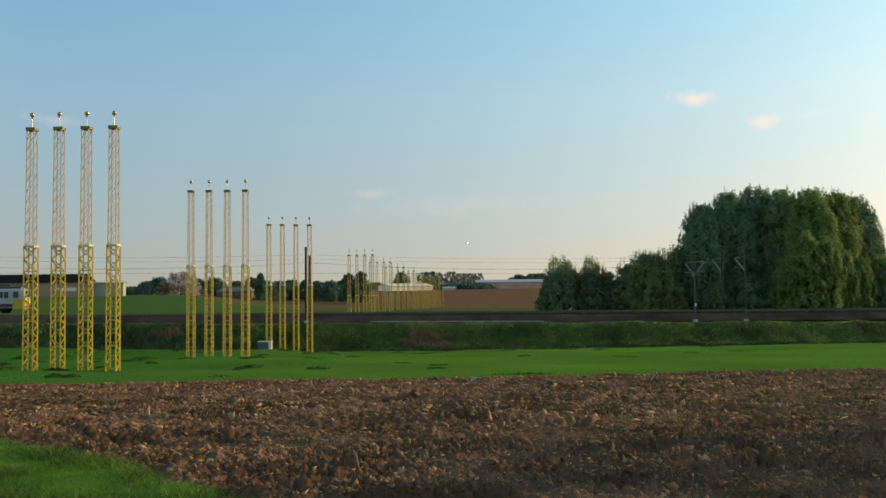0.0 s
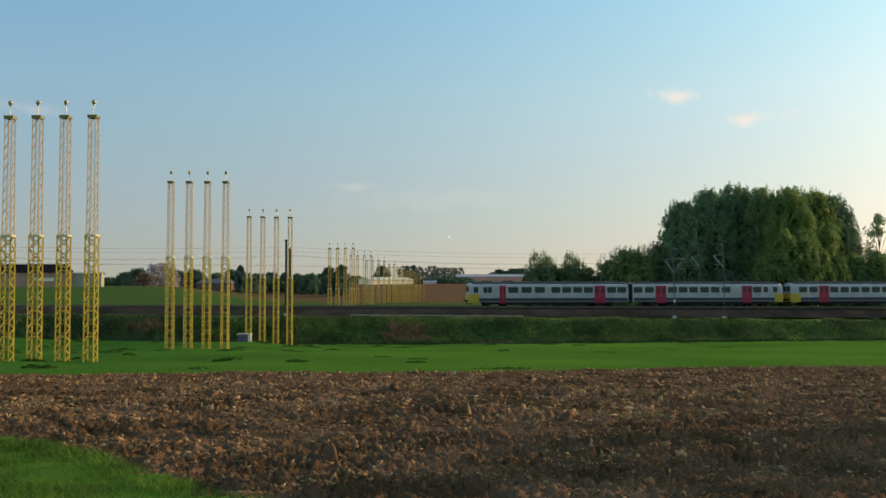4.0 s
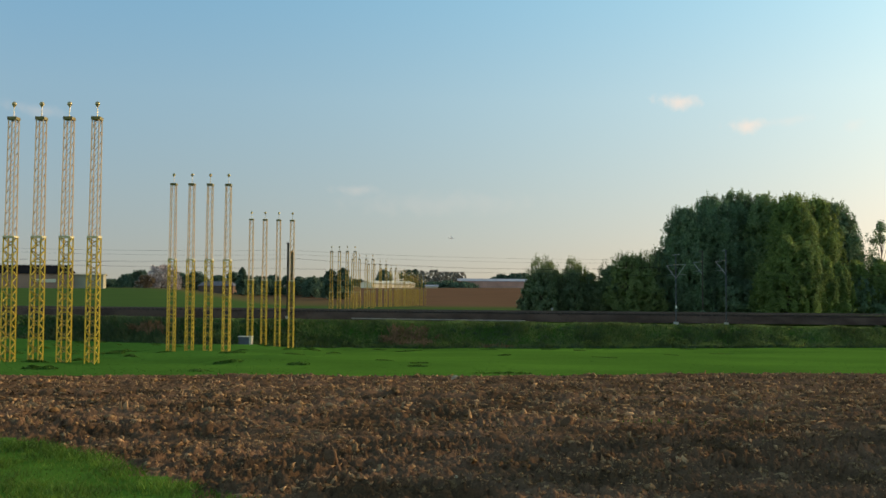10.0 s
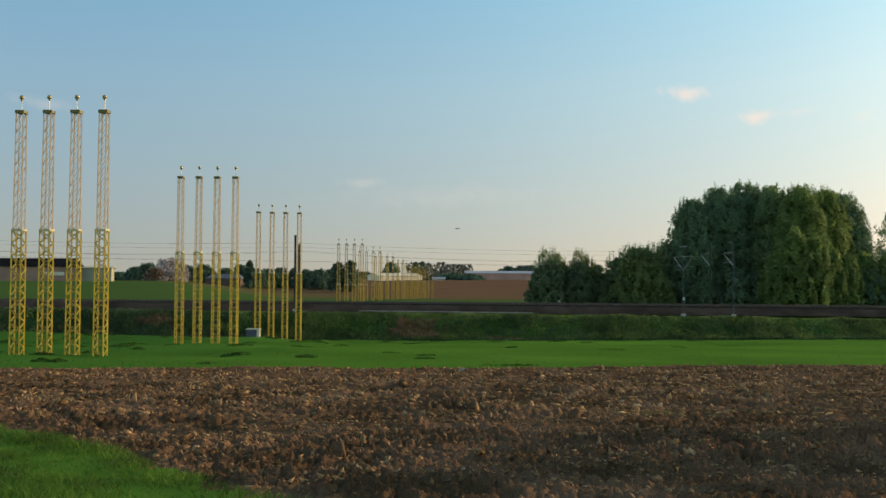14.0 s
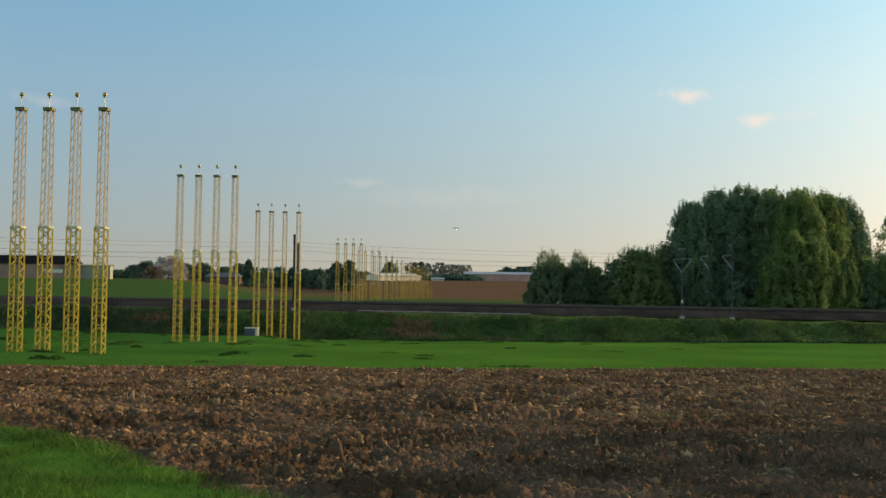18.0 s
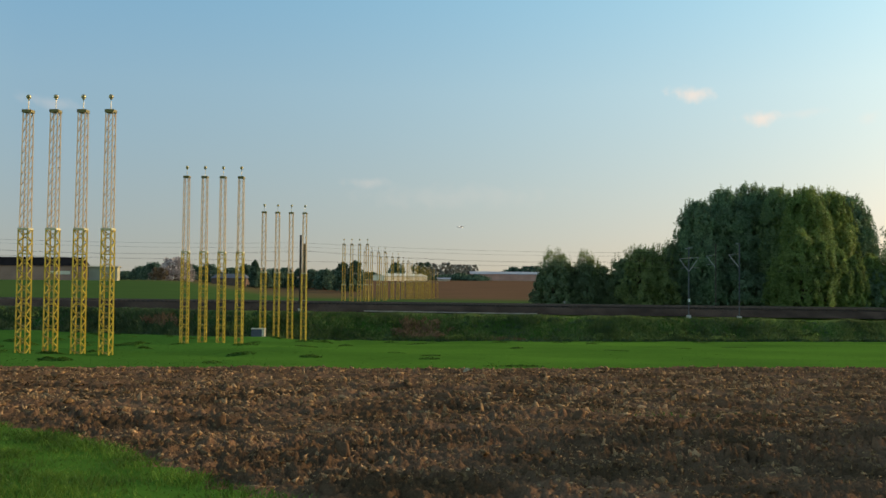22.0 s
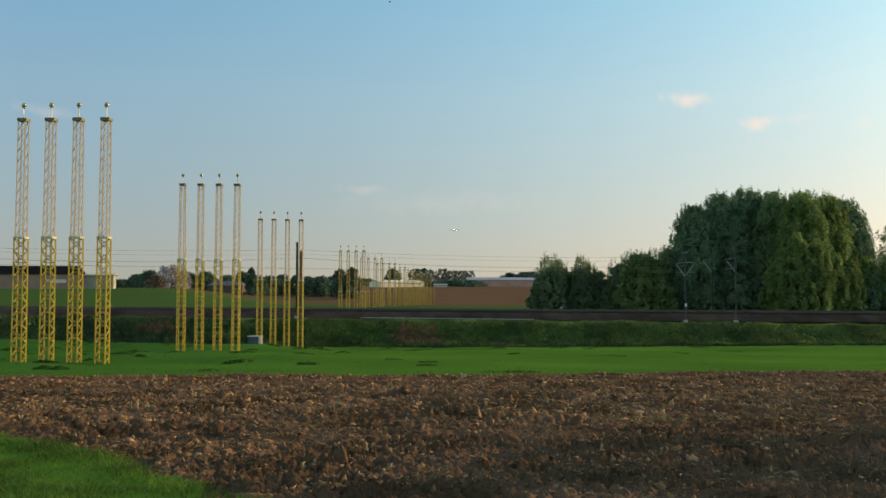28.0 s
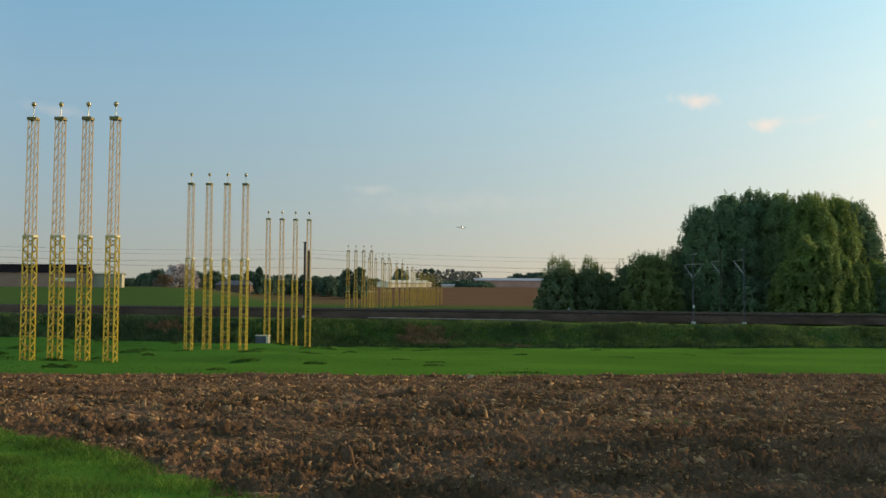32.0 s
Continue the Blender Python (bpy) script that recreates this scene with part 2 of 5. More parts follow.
BOXCREAM = material("cabinet_cream", (0.75, 0.62, 0.45), 0.55, vary=0.1, scale=2)
JET = material("aircraft_white", (0.75, 0.76, 0.78), 0.35, vary=0.06)
JETGREY = material("aircraft_grey", (0.3, 0.31, 0.33), 0.4, 0.3, vary=0.1)
FLYGREY = material("fly_chitin", (0.05, 0.05, 0.055), 0.5, vary=0.2)
TYRE = material("rubber", (0.02, 0.02, 0.02), 0.85, vary=0.2)
LANDING = glow("landing_light", (1.0, 0.94, 0.84), 25.0)

# ---- mesh helpers ----


def mesh(name, verts, faces, mat, smooth=False):
    """A mesh from arrays; faces all with the same number of corners, or a list of them."""
    me = bpy.data.meshes.new(name)
    verts = np.asarray(verts, dtype=np.float32)
    if isinstance(faces, np.ndarray):
        k = faces.shape[1]
        me.vertices.add(len(verts))
        me.vertices.foreach_set("co", verts.ravel())
        me.loops.add(faces.size)
        me.loops.foreach_set("vertex_index", faces.astype(np.int32).ravel())
        me.polygons.add(len(faces))
        me.polygons.foreach_set("loop_start", np.arange(0, faces.size, k, dtype=np.int32))
        me.update(calc_edges=True)
    else:
        me.from_pydata([tuple(v) for v in verts.tolist()], [], faces)
        me.update()
    if smooth:
        me.polygons.foreach_set("use_smooth", np.ones(len(me.polygons), dtype=bool))
    me.materials.append(mat)
    return me


def child(name, me, parent=None, label="", m=None):
    ob = new(name, me)
    if parent is not None:
        ob.parent = parent
    if m is not None:
        ob.matrix_local = m
    if label:
        ob["label"] = label
    return ob


class Soup:
    """Collects solids into one mesh."""

    def __init__(self):
        self.v, self.f = [], []

    def add(self, v, f):
        n = len(self.v)
        self.v += [tuple(p) for p in v]
        self.f += [tuple(i + n for i in q) for q in f]
        return self

    def box(self, x0, x1, y0, y1, z0, z1):
        v = [(x, y, z) for z in (z0, z1) for y in (y0, y1) for x in (x0, x1)]
        return self.add(v, [(0, 2, 3, 1), (4, 5, 7, 6), (0, 1, 5, 4), (2, 6, 7, 3), (0, 4, 6, 2), (1, 3, 7, 5)])

    def bar(self, a, b, w, d=None):
        """A square bar from a to b."""
        a, b = Vector(a), Vector(b)
        ax = (b - a).normalized()
        up = Vector((0, 0, 1)) if abs(ax.z) < 0.95 else Vector((1, 0, 0))
        s = ax.cross(up).normalized()
        u = s.cross(ax)
        d = d or w
        v = [p + s * i * w / 2 + u * j * d / 2 for p in (a, b) for i, j in ((-1, -1), (1, -1), (1, 1), (-1, 1))]
        return self.add(v, [(0, 3, 2, 1), (4, 5, 6, 7), (0, 1, 5, 4), (1, 2, 6, 5), (2, 3, 7, 6), (3, 0, 4, 7)])

    def tube(self, pts, radii, n=8):
        """A tapered tube along points."""
        rings = []
        for i, p in enumerate(pts):
            a = Vector(pts[min(i + 1, len(pts) - 1)]) - Vector(pts[max(i - 1, 0)])
            a.normalize()
            up = Vector((0, 0, 1)) if abs(a.z) < 0.95 else Vector((1, 0, 0))
            s = a.cross(up).normalized()
            u = s.cross(a)
            rings.append([Vector(p) + (s * math.cos(2 * math.pi * k / n) + u * math.sin(2 * math.pi * k / n)) * radii[i] for k in range(n)])
        v = [q for r in rings for q in r]
        f = [(i * n + k, i * n + (k + 1) % n, (i + 1) * n + (k + 1) % n, (i + 1) * n + k) for i in range(len(pts) - 1) for k in range(n)]
        f += [tuple(range(n - 1, -1, -1)), tuple((len(pts) - 1) * n + k for k in range(n))]
        return self.add(v, f)

    def ball(self, c, r, n=10, sq=1.0):
        pts = [(c[0], c[1], c[2] + r * sq * math.cos(math.pi * i / n)) for i in range(n, -1, -1)]
        return self.tube(pts, [max(r * math.sin(math.pi * i / n), 0.002) for i in range(n, -1, -1)], n)

    def loft(self, sections, cap=True):
        """Joins rings of equal length."""
        n = len(sections[0])
        v = [p for s in sections for p in s]
        f = [(i * n + k, i * n + (k + 1) % n, (i + 1) * n + (k + 1) % n, (i + 1) * n + k) for i in range(len(sections) - 1) for k in range(n)]
        if cap:
            f += [tuple(range(n - 1, -1, -1)), tuple((len(sections) - 1) * n + k for k in range(n))]
        return self.add(v, f)

    def done(self, name, mat, smooth=False):
        return mesh(name, self.v, self.f, mat, smooth)


def part(name, soup, mat, parent, label="", smooth=False, m=None):
    return child(name, soup.done(name, mat, smooth), parent, label, m)


def thing(name, m, label, category, group=""):
    ob = new(name)
    ob.matrix_world = m
    return tagged(ob, label, category, group)


def value_noise(x, y, seed=0):
    """Smooth noise in -1..1 on arrays."""
    r = np.random.default_rng(seed).random((256, 256)).astype(np.float32) * 2 - 1
    xi, yi = np.floor(x).astype(int), np.floor(y).astype(int)
    fx, fy = x - xi, y - yi
    fx, fy = fx * fx * (3 - 2 * fx), fy * fy * (3 - 2 * fy)
    g = lambda i, j: r[(xi + i) % 256, (yi + j) % 256]
    return (g(0, 0) * (1 - fx) + g(1, 0) * fx) * (1 - fy) + (g(0, 1) * (1 - fx) + g(1, 1) * fx) * fy


def smooth01(a, b, v):
    t = np.clip((v - a) / (b - a), 0, 1)
    return t * t * (3 - 2 * t)


# ---- the lie of the land ----
# The approach-light axis runs at 3.2 degrees right of the y axis, the railway crosses it at y = q + SKEW * x.
SKEW = 0.137
AXIS = Vector((math.sin(radians(3.2)), math.cos(radians(3.2)), 0))
SIDE = Vector((AXIS.y, -AXIS.x, 0))
Q_BASE, Q_TOP, Q_CESS, Q_FAR = 121.5, 126.6, 128.4, 138.0
FAR_MID = ((140, -2.1), (176, -2.4), (240, -2.95), (330, -4.5), (415, -5.6), (480, -4.9), (720, 3.1), (1200, 3.7), (3200, 5.0))
FAR_LEFT = ((140, -2.0), (200, -0.9), (330, 1.0), (480, 1.2), (720, 1.5), (1200, 2.0), (3200, 2.6))


def near_z(x, y):
    z = -0.0502 * np.clip(y, -6, 400)
    z = z + 0.024 * np.clip(-x - 12, 0, 60) * np.clip(y / 115, 0, 1) * smooth01(60, 115, y)
    z = z - 0.11 * smooth01(26, 40, y) * (1 - smooth01(62, 84, y))
    return z + 0.006 * np.clip(x, 0, 70) * smooth01(60, 120, y)


def rail_z(x):
    return -1.3 - 0.008 * np.clip(x, -80, 80)


def cess_z(x):
    return -2.7 - 0.012 * np.clip(x, -80, 80)


def far_z(x, y):
    mid = np.interp(y, [p[0] for p in FAR_MID], [p[1] for p in FAR_MID])
    left = np.interp(y, [p[0] for p in FAR_LEFT], [p[1] for p in FAR_LEFT])
    w = smooth01(0.14, 0.30, -x / np.maximum(y, 1))
    return mid * (1 - w) + left * w


def land(x, y):
    x, y = np.asarray(x, float), np.asarray(y, float)
    q = y - SKEW * np.clip(x, -900, 900)
    yb = Q_BASE + SKEW * np.clip(x, -900, 900)
    base, cess, top = near_z(x, yb), cess_z(x), rail_z(x) - 0.45
    z = np.where(q < Q_BASE, near_z(x, y), base + (cess - base) * smooth01(Q_BASE, Q_TOP, q))
    z = np.where(q > Q_CESS, cess + (top - cess) * smooth01(Q_CESS, Q_CESS + 1.2, q), z)
    z = np.where(q > Q_FAR, top + (far_z(x, y) - top) * smooth01(Q_FAR, Q_FAR + 3.0, q), z)
    return z


def ground_at(x, y):
    return float(land(x, y))


def meadow_bump(x, y):
    """Trodden hummocks, strongest about the light towers."""
    return smooth01(45, 60, y) * ((0.10 + 0.2 * smooth01(-4, -16, x)) * value_noise(x * 0.25, y * 0.25, 3) + 0.13 * smooth01(-4, -16, x) * value_noise(x * 0.7, y * 0.4, 4))


def field_edge(x):
    """Where the plough stops short of the meadow."""
    return 40.0 + 0.27 * np.clip(np.asarray(x, float) + 3, 0, 60) + 0.35 * value_noise(np.asarray(x, float) * 0.5 + 40, np.zeros_like(np.asarray(x, float)), 5)


def verge_line(x, y):
    """Positive on the ploughed side of the grass verge."""
    return (y - 9.8 + 1.15 * (x + 2.2)) / 1.52 + 0.13 * value_noise(x * 0.9 + 9, y * 0.9, 6) + 0.1 - 0.16 * smooth01(-7.6, -5.6, x) - 0.12 * np.exp(-((x + 4.2) / 1.6) ** 2) + 0.06 * smooth01(-3.0, -1.6, x)


# ---- ground ----


def sheet(name, xs, ys, height, mat, keep=None, crumb=0.0):
    """A grid over the ground; crumb: height of the loose grains that roughen it."""
    gx, gy = np.meshgrid(xs, ys)
    gz = height(gx, gy)
    if crumb:
        g = np.random.default_rng(len(xs))
        gz = gz + crumb * (g.random(gz.shape) ** 2 - 0.3)
        gx, gy = gx + 0.4 * (xs[1] - xs[0]) * (g.random(gx.shape) - 0.5), gy + 0.4 * (ys[1] - ys[0]) * (g.random(gy.shape) - 0.5)
    n = len(xs)
    i = (np.arange(len(ys) - 1)[:, None] * n + np.arange(n - 1)[None, :]).ravel()
    f = np.stack([i, i + 1, i + n + 1, i + n], 1)
    v = np.stack([gx.ravel(), gy.ravel(), gz.ravel()], 1)
    if keep is not None:
        ok = keep(gx, gy).ravel()
        f = f[ok[f].all(1)]
        used = np.unique(f)
        remap = np.zeros(len(v), int)
        remap[used] = np.arange(len(used))
        v, f = v[used], remap[f]
    return mesh(name, v, f, mat, not crumb)


def land_material():
    """Meadow near by, one green and one bare field beyond the railway."""
    m = material("land", (0.07, 0.157, 0.022), 0.85, vary=0.25, scale=0.05, fine=2.5, bump=0.05, alt=(0.052, 0.126, 0.019))
    darker_left(m)
    nt = m.node_tree
    b = nt.nodes["Principled BSDF"]
    src = b.inputs["Base Color"].links[0].from_socket
    co = nt.nodes.new("ShaderNodeTexCoord")
    sep = nt.nodes.new("ShaderNodeSeparateXYZ")
    nt.links.new(co.outputs["Object"], sep.inputs[0])
    # the bare field lies beyond two lines that meet near (0, 441)
    dist = []
    for slope, off in ((1.35, 440.0), (0.43, 442.0)):
        a = nt.nodes.new("ShaderNodeMath")
        a.operation = "MULTIPLY_ADD"
        a.inputs[1].default_value = slope
        nt.links.new(sep.outputs["X"], a.inputs[0])
        nt.links.new(sep.outputs["Y"], a.inputs[2])
        s = nt.nodes.new("ShaderNodeMath")
        s.operation = "SUBTRACT"
        s.inputs[1].default_value = off
        nt.links.new(a.outputs["Value"], s.inputs[0])
        dist.append(s)
    least = nt.nodes.new("ShaderNodeMath")
    least.operation = "MINIMUM"
    nt.links.new(dist[0].outputs["Value"], least.inputs[0])
    nt.links.new(dist[1].outputs["Value"], least.inputs[1])
    r = nt.nodes.new("ShaderNodeMapRange")
    r.inputs["From Min"].default_value, r.inputs["From Max"].default_value = -260, 8
    nt.links.new(least.outputs["Value"], r.inputs["Value"])
    # and only past the railway
    e = nt.nodes.new("ShaderNodeMath")
    e.operation = "MULTIPLY_ADD"
    e.inputs[1].default_value = -SKEW
    nt.links.new(sep.outputs["X"], e.inputs[0])
    nt.links.new(sep.outputs["Y"], e.inputs[2])
    past = nt.nodes.new("ShaderNodeMath")
    past.operation = "GREATER_THAN"
    past.inputs[1].default_value = 143.0
    nt.links.new(e.outputs["Value"], past.inputs[0])
    crop = nt.nodes.new("ShaderNodeMix")
    crop.data_type = "RGBA"
    cn = nt.nodes.new("ShaderNodeTexNoise")
    cn.inputs["Scale"].default_value, cn.inputs["Detail"].default_value = 0.06, 6
    nt.links.new(co.outputs["Object"], cn.inputs["Vector"])
    cr = nt.nodes.new("ShaderNodeValToRGB")
    cr.color_ramp.elements[0].color, cr.color_ramp.elements[1].color = (0.046, 0.086, 0.026, 1), (0.064, 0.112, 0.031, 1)
    nt.links.new(cn.outputs["Fac"], cr.inputs["Fac"])
    nt.links.new(past.outputs["Value"], crop.inputs["Factor"])
    nt.links.new(src, crop.inputs[6])
    nt.links.new(cr.outputs["Color"], crop.inputs[7])
    src = crop.outputs[2]
    both = nt.nodes.new("ShaderNodeMath")
    both.operation = "MULTIPLY"
    nt.links.new(r.outputs["Result"], both.inputs[0])
    nt.links.new(past.outputs["Value"], both.inputs[1])
    mix = nt.nodes.new("ShaderNodeMix")
    mix.data_type = "RGBA"
    n = nt.nodes.new("ShaderNodeTexNoise")
    n.inputs["Scale"].default_value, n.inputs["Detail"].default_value = 0.03, 6
    nt.links.new(co.outputs["Object"], n.inputs["Vector"])
    ramp = nt.nodes.new("ShaderNodeValToRGB")
    ramp.color_ramp.elements[0].color, ramp.color_ramp.elements[1].color = (0.125, 0.07, 0.042, 1), (0.17, 0.095, 0.056, 1)
    nt.links.new(n.outputs["Fac"], ramp.inputs["Fac"])
    nt.links.new(both.outputs["Value"], mix.inputs["Factor"])
    nt.links.new(src, mix.inputs[6])
    nt.links.new(ramp.outputs["Color"], mix.inputs[7])
    nt.links.new(mix.outputs[2], b.inputs["Base Color"])
    return m


def build_ground():
    far = np.concatenate([np.geomspace(160, 3200, 26)])
    xs = np.concatenate([-far[::-1], np.arange(-150, -14, 2.5), np.arange(-14, 6, 0.5), np.arange(6, 151, 2.5), far])
    qs = np.concatenate([[-3200, -1500, -700, -300, -120, -50, -20], np.arange(-8, 6, 2.0), np.arange(6, 22, 0.5), np.arange(22, 38, 2.0), np.arange(38, 54, 0.5), np.arange(54, 121, 2.0), np.linspace(121.5, 142, 60), np.geomspace(144, 3200, 60)])
    gx, gq = np.meshgrid(xs, qs)
    gy = gq + SKEW * np.clip(gx, -900, 900) * smooth01(40, 115, gq)
    gz = land(gx, gy)
    gz = gz - 0.35 * smooth01(0.15, 0.8, verge_line(gx, gy)) * smooth01(0.0, 0.8, field_edge(gx) - gy) * (np.abs(gx) < 58)
    bumps = (gq < 121) * meadow_bump(gx, gy)
    gz = gz + bumps
    n = len(xs)
    i = (np.arange(len(qs) - 1)[:, None] * n + np.arange(n - 1)[None, :]).ravel()
    f = np.stack([i, i + 1, i + n + 1, i + n], 1)
    ob = new("ground", mesh("ground", np.stack([gx.ravel(), gy.ravel(), gz.ravel()], 1), f, land_material(), True))
    tagged(ob, "gently sloping meadow and farm fields reaching to the horizon", "ground", kind="structure")


def slabs(x, y, cell, seed):
    """Broken slabs of earth, each level or tipped its own way: height in about -1..1."""
    r = np.random.default_rng(seed).random((128, 128, 5)).astype(np.float32)
    u, v = x / cell, y / cell
    iu, iv = np.floor(u).astype(int), np.floor(v).astype(int)
    best, out = np.full(u.shape, 9.0), np.zeros(u.shape)
    for i in (-1, 0, 1):
        for j in (-1, 0, 1):
            t = r[(iu + i) % 128, (iv + j) % 128]
            du, dv = u - (iu + i + t[..., 0]), v - (iv + j + t[..., 1])
            d = du * du + dv * dv
            z = (t[..., 2] - 0.5) * 1.3 + (t[..., 3] - 0.5) * 2.8 * du + (t[..., 4] - 0.5) * 2.8 * dv
            out = np.where(d < best, z, out)
            best = np.minimum(best, d)
    return out


def plough_height(x, y):
    z = land(x, y)
    roll = 0.09 * value_noise(x * 0.13 + 3, y * 0.34, 11) + 0.05 * value_noise(x * 0.4, y * 0.9, 12)
    wx, wy = x + 0.13 * value_noise(x * 3.1, y * 3.1, 17) + 0.03 * value_noise(x * 14, y * 14, 25), y + 0.13 * value_noise(x * 3.1, y * 3.1, 18) + 0.03 * value_noise(x * 14, y * 14, 26)
    ridge = 0.028 * np.sin((wy * 0.98 + wx * 0.16) * 2 * np.pi / 0.8 + 1.8 * value_noise(x * 0.4, y * 0.4, 13))
    rough = 0.85 + 0.6 * value_noise(x * 0.5 + 7, y * 0.8, 20)
    n1, n2 = np.abs(value_noise(wx * 5.1, wy * 6.2, 14)), np.abs(value_noise(wx * 11.0, wy * 12.5, 15))
    crests = 0.15 * (0.42 - n1) * (n1 < 0.42) + 0.14 * (0.38 - n2) + 0.05 * value_noise(x * 23, y * 24, 16)
    relief = roll + ridge + rough * (0.03 * slabs(wx, wy, 0.36, 14) + 0.04 * slabs(wx, wy, 0.15, 15) + 0.02 * slabs(wx, wy, 0.07, 21) + 0.75 * crests)
    edge = smooth01(-0.25, 0.55, verge_line(x, y)) * smooth01(-0.1, 0.5, field_edge(x) - y)
    return z + 0.03 + (relief - 0.055) * edge - 0.05 * (1 - edge)


def in_field(x, y, m=0.0):
    return (verge_line(x, y) > m) & (y < field_edge(x) - m)


def clod_shapes(n, sub, thin=0.42, jag=1.1):
    """Broken lumps of earth with flat sides and sharp corners, tipped over at random."""
    out = []
    for k in range(n):
        r = random.Random(k)
        bm = bmesh.new()
        if sub:
            bmesh.ops.create_icosphere(bm, subdivisions=sub, radius=1.0)
        else:
            c = [bm.verts.new(p) for p in ((1, 0, 0), (0, 1, 0), (-1, 0, 0), (0, -1, 0), (0, 0, 1), (0, 0, -1))]
            for a in range(4):
                bm.faces.new((c[a], c[(a + 1) % 4], c[4]))
                bm.faces.new((c[(a + 1) % 4], c[a], c[5]))
            bm.verts.index_update()
        o = Vector((r.random() * 9, r.random() * 9, r.random() * 9))
        turn = Matrix.Rotation(r.random() * 6.3, 3, "X") @ Matrix.Rotation(r.random() * 6.3, 3, "Y")
        cuts = [(Vector((r.gauss(0, 1), r.gauss(0, 1), r.gauss(0, 1))).normalized(), 0.5 + 0.4 * r.random()) for _ in range(2)]
        for v in bm.verts:
            v.co *= 0.85 + jag * (r.random() - 0.5) + 0.35 * noise.noise(v.co * 1.3 + o)
            for d, h in cuts:
                e = v.co.dot(d) - h
                if e > 0:
                    v.co -= d * e * 0.85
            v.co.x *= 1.6
            v.co.y *= thin
            v.co = turn @ v.co
        bm.verts.ensure_lookup_table()
        out.append((np.array([v.co[:] for v in bm.verts]), np.array([[v.index for v in f.verts] for f in bm.faces])))
        bm.free()
    return out


def scatter_solids(name, shapes, pos, size, mat, seed):
    g = np.random.default_rng(seed)
    V, F, n = [], [], 0
    which = g.integers(0, len(shapes), len(pos))
    for k, (sv, sf) in enumerate(shapes):
        p, s = pos[which == k], size[which == k]
        if not len(p):
            continue
        a = g.random(len(p)) * 2 * np.pi
        ca, sa = np.cos(a), np.sin(a)
        st = s[:, None] * (np.array([0.7, 0.6, 0.6]) + np.array([0.6, 0.5, 0.6]) * g.random((len(p), 3)))
        q = sv[None] * st[:, None, :]
        w = np.stack([q[..., 0] * ca[:, None] - q[..., 1] * sa[:, None], q[..., 0] * sa[:, None] + q[..., 1] * ca[:, None], q[..., 2]], -1) + p[:, None, :]
        V.append(w.reshape(-1, 3))
        F.append((sf[None] + (np.arange(len(p)) * len(sv))[:, None, None] + n).reshape(-1, 3))
        n += len(p) * len(sv)
    return mesh(name, np.concatenate(V), np.concatenate(F), mat)


